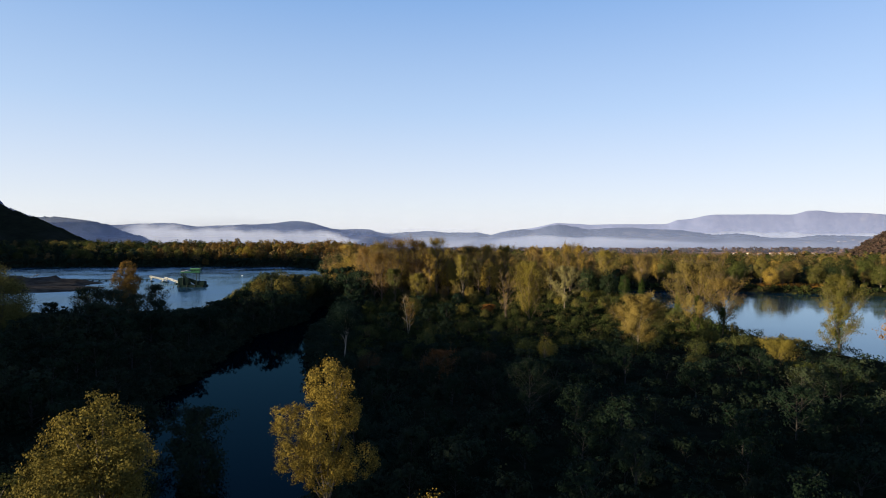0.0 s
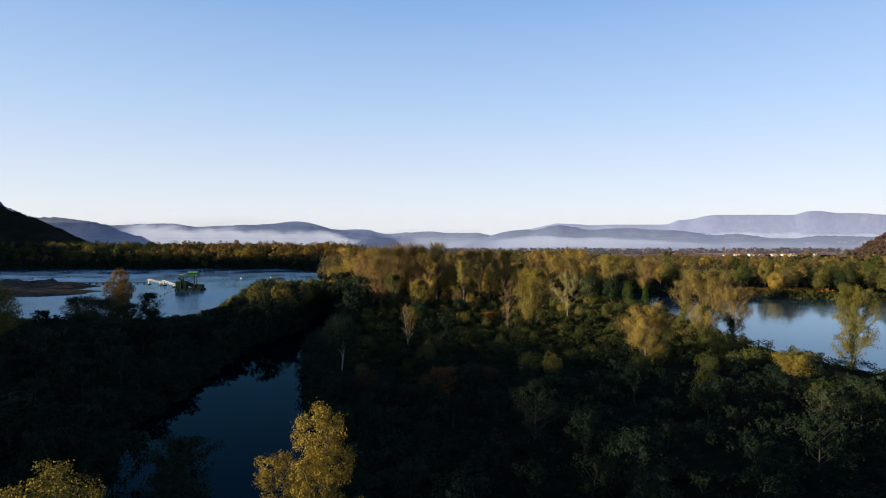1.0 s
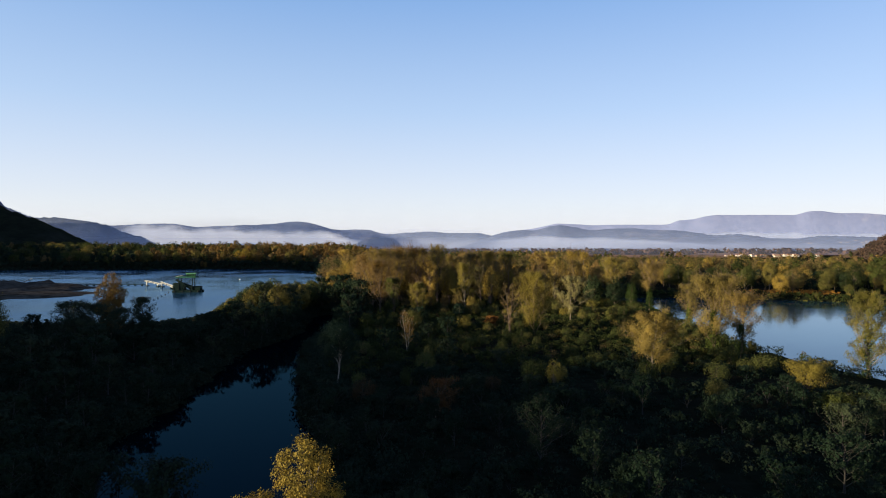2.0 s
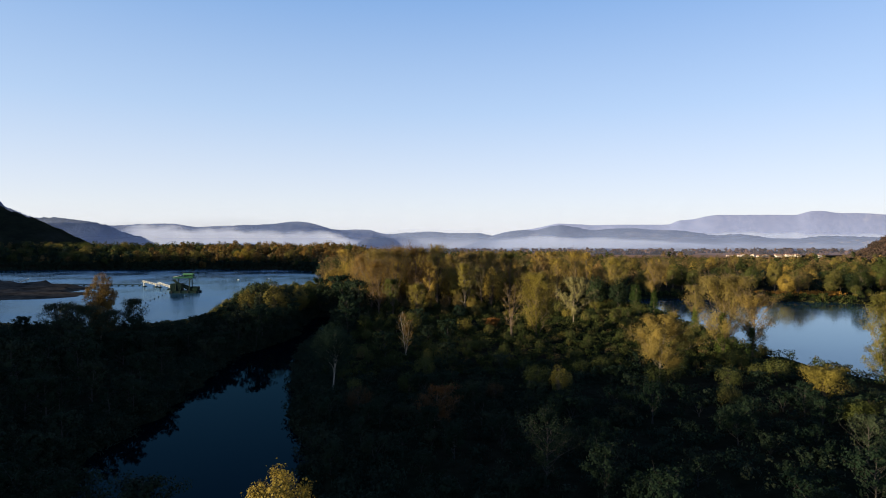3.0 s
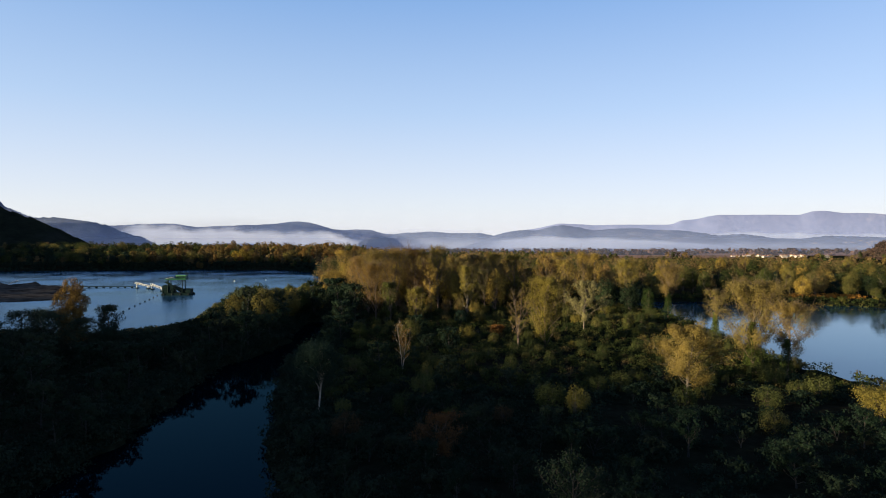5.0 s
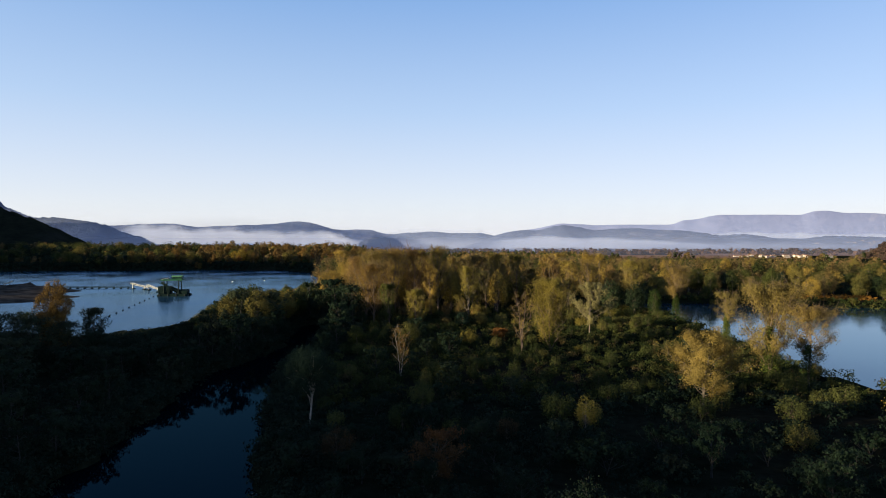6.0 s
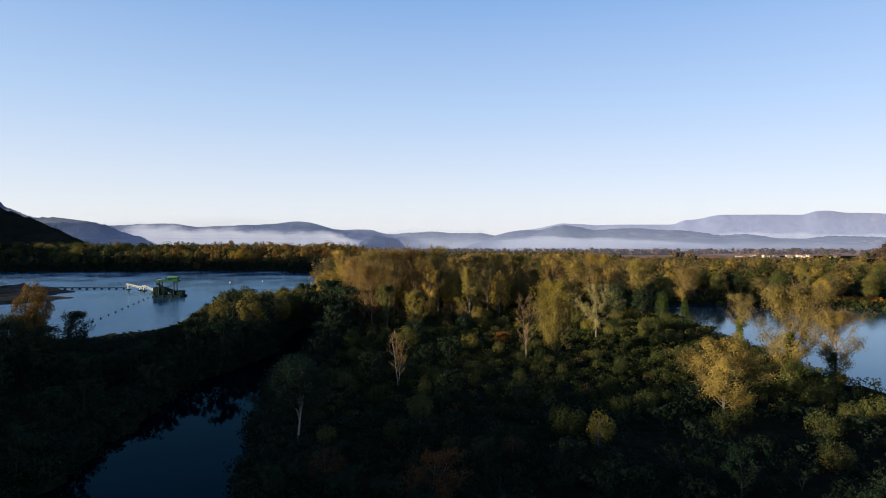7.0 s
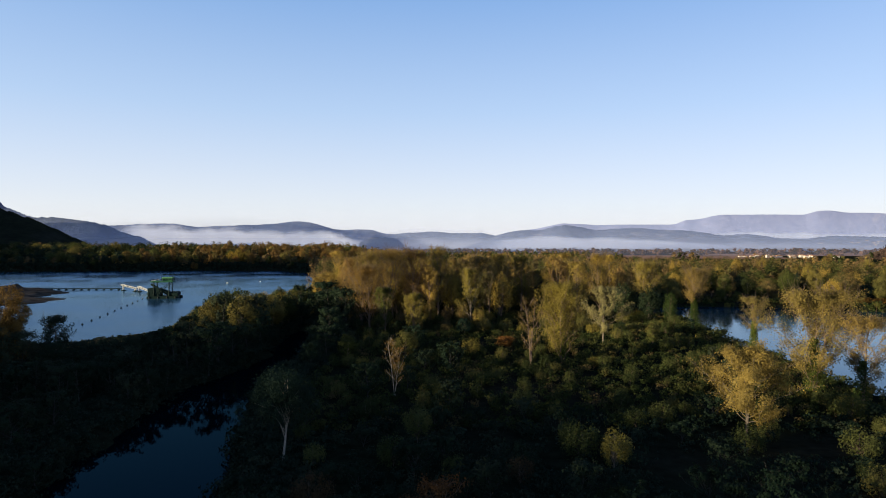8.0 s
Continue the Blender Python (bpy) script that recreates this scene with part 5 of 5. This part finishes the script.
# ---- the dredger and what belongs to it ----
def dredger(x, y, turn):
    """A floating gravel dredger: dark pontoons, a gantry with a green winch house on top, and a slanting ladder."""
    root = tagged(new("dredger"), "dark floating gravel dredger with green winch house on its tall gantry", "dredger")
    for sy in (-4.2, 4.2):
        part("pontoon", box(fresh(), 0, sy, 0.5, 22, 4.6, 2.4, 0.35), mat_steel, root)
    part("deck", box(fresh(), 0, 0, 1.85, 20.5, 12, 0.3), mat_steel, root)
    for sx, lean in ((-6.5, 0.0), (4.0, 0.0)):
        for sy in (-4.6, 4.6):
            part("gantry_leg", rod(fresh(), (sx, sy, 2.0), (sx + lean, sy * 0.85, 14.2), 0.42, 0.36), mat_steel, root)
    for sy in (-4.3, 4.3):
        part("brace", rod(fresh(), (-6.5, sy, 3.0), (4.0, sy * 0.95, 13.4), 0.2), mat_steel, root)
        part("beam", box(fresh(), -1.2, sy * 0.85, 14.3, 15.5, 0.7, 0.9, 0.08), mat_green, root, "green painted beam")
    part("platform", box(fresh(), -1.2, 0, 14.9, 15.5, 8.6, 0.3, 0.05), mat_green, root, "green platform")
    house = part("winch_house", box(fresh(), 2.2, 0.6, 16.1, 6.6, 5.4, 2.2, 0.12), mat_green, root, "faded green winch house")
    bm = fresh()
    box(bm, 2.2, -1.2, 17.75, 7.8, 3.5, 0.16, 0, Matrix.Rotation(radians(14), 4, "X"))
    box(bm, 2.2, 2.0, 17.75, 7.8, 3.5, 0.16, 0, Matrix.Rotation(radians(-14), 4, "X"))
    part("roof", bm, mat_roof, house, "bright green sheet roof")
    for k in range(3):
        part("window", box(fresh(), 0.2 + 2.0 * k, -2.13, 16.3, 1.3, 0.1, 1.0), mat_steel, house, "dark window")
    part("apron", box(fresh(), -5.8, -2.0, 15.7, 5.4, 4.2, 0.2, 0, Matrix.Rotation(radians(-14), 4, "Y")), mat_white, root, "pale sheet apron")
    bm = fresh()
    for sx in (-1.6, 6.0):
        for sy in (-2.6, 3.6):
            rod(bm, (sx, sy, 15.0), (sx, sy, 20.4), 0.11, sides=5)
        rod(bm, (sx, -2.6, 20.4), (sx, 3.6, 20.4), 0.1, sides=5)
    for sy in (-2.6, 3.6):
        rod(bm, (-1.6, sy, 20.4), (6.0, sy, 20.4), 0.1, sides=5)
    part("hoist_frame", bm, mat_steel, root)
    for sy in (-4.0, 4.0):
        bm = fresh()
        for k in range(8):
            rod(bm, (-8.6 + 2.1 * k, sy, 15.0), (-8.6 + 2.1 * k, sy, 16.1), 0.05, sides=5)
        rod(bm, (-8.7, sy, 16.1), (6.2, sy, 16.1), 0.06, sides=5)
        part("railing", bm, mat_steel, root)
    bm = fresh()
    for sy in (-1.1, 1.1):
        box(bm, -2.5, sy, 6.6, 17.5, 0.3, 1.4, 0, Matrix.Rotation(radians(38), 4, "Y"))
    for k in range(9):
        t = -7.5 + k * 1.85
        rod(bm, (-2.5 + t * math.cos(radians(38)), -1.1, 6.6 - t * math.sin(radians(38))), (-2.5 + t * math.cos(radians(38)), 1.1, 6.6 - t * math.sin(radians(38))), 0.35)
    part("ladder", bm, mat_steel, root)
    part("engine_house", box(fresh(), -6.6, 0, 5.4, 8.5, 8.4, 6.8, 0.3), mat_steel, root)
    part("hopper", box(fresh(), 7.0, 1.5, 3.8, 6.0, 6.5, 3.6, 0.5), mat_steel, root)
    bm = fresh()
    for k in range(5):
        rod(bm, (-10.5 + 3.6 * k, -4.4, 2.0), (-8.7 + 3.6 * k, -4.0, 9.0 - 1.1 * k), 0.18, sides=6)
        rod(bm, (-6.9 + 3.6 * k, -4.4, 2.0), (-8.7 + 3.6 * k, -4.0, 9.0 - 1.1 * k), 0.18, sides=6)
    rod(bm, (-8.7, -4.0, 9.0), (5.7, -4.0, 4.6), 0.2, sides=6)
    part("lattice", bm, mat_steel, root)
    part("chute", box(fresh(), 1.0, 0, 5.2, 9.5, 3.6, 3.0, 0.3, Matrix.Rotation(radians(24), 4, "Y")), mat_steel, root)
    part("cabin", box(fresh(), 8.5, -3.4, 3.4, 3.4, 3.2, 2.8, 0.15), mat_steel, root)
    part("mast", rod(fresh(), (5.2, 2.4, 14.8), (5.2, 2.4, 21.2), 0.1, 0.05), mat_steel, root)
    for k in range(4):
        part("fender", rod(fresh(), (-9 + 6 * k, -6.6, 0.2), (-9 + 6 * k, -6.6, 1.7), 0.45, sides=10), mat_buoy, root)
    root.matrix_basis = pose(x, y, LAKE_Z, 0, 0, turn) @ Matrix.Diagonal((1.25, 1.1, 1.05, 1))
    return root


def floating_conveyor(x, y, turn, length, rise, material, label, lift=2.0):
    """A lattice belt bridge on two floats."""
    root = tagged(new("floating_conveyor"), label, "conveyor", "floating conveyors")
    for sy in (-0.9, 0.9):
        bm = fresh()
        rod(bm, (0, sy, lift), (length, sy, lift + rise), 0.10, sides=6)
        rod(bm, (0, sy, lift + 1.3), (length, sy, lift + 1.3 + rise), 0.11, sides=6)
        n = int(length / 2)
        for k in range(n):
            a, b = k / n, (k + 1) / n
            rod(bm, (length * a, sy, lift + rise * a), (length * b, sy, lift + 1.3 + rise * b), 0.09, sides=5)
        part("truss", bm, material, root)
    bm = fresh()
    box(bm, length / 2, 0, lift + 0.6 + rise / 2, math.hypot(length, rise), 1.5, 0.35, 0, Matrix.Rotation(-math.atan2(rise, length), 4, "Y"))
    part("belt", bm, mat_steel, root, "dark rubber belt")
    for t in (0.12, 0.85):
        f = part("float", box(fresh(), length * t, 0, 0.25, 3.4, 4.6, 1.3, 0.3), mat_steel, root)
        part("support", box(fresh(), length * t, 0, 0.4 + (lift + rise * t) / 2, 0.5, 1.6, lift + rise * t - 0.6), material, f)
    root.matrix_basis = pose(x, y, LAKE_Z, 0, 0, turn)
    return root


def walkway(x, y, turn, length):
    """A long gangway with a pipe on drums."""
    root = tagged(new("floating_walkway"), "long dark floating walkway on drums with a handrail", "walkway")
    part("deck", box(fresh(), length / 2, 0, 1.2, length, 1.5, 0.3), mat_steel, root)
    part("pipe", rod(fresh(), (0, 1.0, 1.7), (length, 1.0, 1.7), 0.28), mat_steel, root)
    bm = fresh()
    for k in range(int(length / 3) + 1):
        rod(bm, (k * 3, -0.7, 1.3), (k * 3, -0.7, 2.3), 0.05, sides=5)
    rod(bm, (0, -0.7, 2.3), (length, -0.7, 2.3), 0.06, sides=5)
    part("handrail", bm, mat_steel, root)
    for k in range(int(length / 8) + 1):
        part("drum", rod(fresh(), (k * 8 + 0.5, -1.6, 0.45), (k * 8 + 0.5, 1.6, 0.45), 0.55, sides=12), mat_steel, root)
    root.matrix_basis = pose(x, y, LAKE_Z, 0, 0, turn)
    return root


def buoy(x, y, r, material, label):
    root = tagged(new("buoy"), label, "buoy", "line of buoys")
    bm = fresh()
    bmesh.ops.create_uvsphere(bm, u_segments=12, v_segments=8, radius=r)
    part("float", bm, material, root)
    part("ring", rod(fresh(), (0, 0, r * 0.9), (0, 0, r * 1.5), r * 0.25), mat_steel, root)
    root.matrix_basis = pose(x, y, LAKE_Z + r * 0.3)
    return root


dredger(-258, 617, 8)
floating_conveyor(-343, 700, -28, 27, -3.2, mat_white, "white lattice conveyor bridge on floats", 5.4)
floating_conveyor(-319, 687, -47, 44, -3.0, mat_white, "white lattice conveyor bridge floating by the dredger", 4.6)
walkway(-430, 706, 0, 84)
for k in range(10):
    t = k / 9
    buoy(-272 + 48 * t, 604 - 167 * t, 0.6, mat_buoy, "black round buoy floating in a line")
buoy(-273, 814, 1.1, mat_white, "white round buoy on the lake")
buoy(-240, 840, 0.8, mat_white, "small white round buoy on the lake")


def work_hut(x, y, turn, w, label):
    root = tagged(new("work_hut"), label, "hut", "gravel works")
    part("body", box(fresh(), 0, 0, 1.4, w, 2.6, 2.8, 0.06), mat_white, root)
    part("roof", box(fresh(), 0, 0, 2.9, w + 0.4, 3.0, 0.16), mat_steel, root)
    part("door", box(fresh(), w * 0.25, -1.32, 1.1, 0.9, 0.06, 2.0), mat_steel, root)
    return stand(root, x, y, turn)




def stacker(x, y, turn, length):
    """A slanting belt on legs that heaps up the gravel."""
    root = tagged(new("stacking_conveyor"), "white slanting conveyor on legs over the gravel heaps", "conveyor", "gravel works")
    for sy in (-0.7, 0.7):
        bm = fresh()
        rod(bm, (0, sy, 0.8), (length, sy, 0.8 + 0.4 * length), 0.16, sides=6)
        rod(bm, (0, sy, 1.7), (length, sy, 1.7 + 0.4 * length), 0.16, sides=6)
        part("truss", bm, mat_white, root)
        part("leg", rod(fresh(), (length * 0.7, sy, -2.0), (length * 0.7, sy, 0.8 + 0.28 * length), 0.14, sides=6), mat_steel, root)
    part("belt", box(fresh(), length / 2, 0, 1.2 + 0.2 * length, length * 1.08, 1.2, 0.3, 0, Matrix.Rotation(-math.atan2(0.4, 1), 4, "Y")), mat_white, root)
    return stand(root, x, y, turn)


stacker(-476, 690, 8, 9.5)
stacker(-540, 683, -150, 11)
work_hut(-528, 690, 10, 6, "white site hut on the gravel bank")


# ---- the village ----
def house(x, y, turn, w, d, h, label, walls=None):
    root = tagged(new("house"), label, "house", "village")
    part("wall", box(fresh(), 0, 0, h / 2 - 0.5, w, d, h + 1.0), walls or mat_render, root)
    bm = fresh()
    p = h + d * 0.22
    c = [(-w / 2 - 0.4, -d / 2 - 0.4, h), (w / 2 + 0.4, -d / 2 - 0.4, h), (w / 2 + 0.4, d / 2 + 0.4, h), (-w / 2 - 0.4, d / 2 + 0.4, h), (-w / 2 - 0.4, 0, p), (w / 2 + 0.4, 0, p)]
    vs = [bm.verts.new(q) for q in c]
    for q in ((0, 1, 5, 4), (2, 3, 4, 5), (3, 0, 4), (1, 2, 5), (3, 2, 1, 0)):
        bm.faces.new([vs[i] for i in q])
    roof = part("roof", bm, mat_tile, root)
    part("chimney", box(fresh(), w * 0.25, d * 0.12, p, 0.8, 0.8, 1.6), mat_render, roof)
    for k in range(max(2, int(w / 4))):
        part("window", box(fresh(), -w / 2 + 2 + k * 4, -d / 2 - 0.02, h * 0.55, 1.1, 0.1, 1.4), mat_steel, root, "dark window")
    return stand(root, x, y, turn)


rng = np.random.RandomState(8)
for k in range(18):
    w = rng.uniform(14, 24) if k % 4 == 0 else rng.uniform(8, 14)
    house(830 + k * 12 + rng.uniform(-8, 8), 1700 + rng.uniform(-50, 90), rng.uniform(-25, 25), w, rng.uniform(7, 10), rng.uniform(3.5, 7), "cream village house with a brown tiled roof")
for k in range(7):
    house(1170 + k * 16, 1690 + rng.uniform(-30, 30), rng.uniform(-30, 30), rng.uniform(9, 16), 9, rng.uniform(4, 6.5), "cream village house with a brown tiled roof")
# houses scattered on the slopes of the far hills
for k in range(24):
    i, j = rng.randint(2, 6), rng.randint(262, 335)
    ob = house(0, 100, rng.uniform(-30, 30), rng.uniform(7, 12), 7, rng.uniform(3.5, 5), "pale farmhouse on the far hillside", mat_shaded_render)
    ob.matrix_basis = pose(MID_HILL[0][i, j], MID_HILL[1][i, j], MID_HILL[2][i, j] - 0.5, 0, 0, rng.uniform(-30, 30))
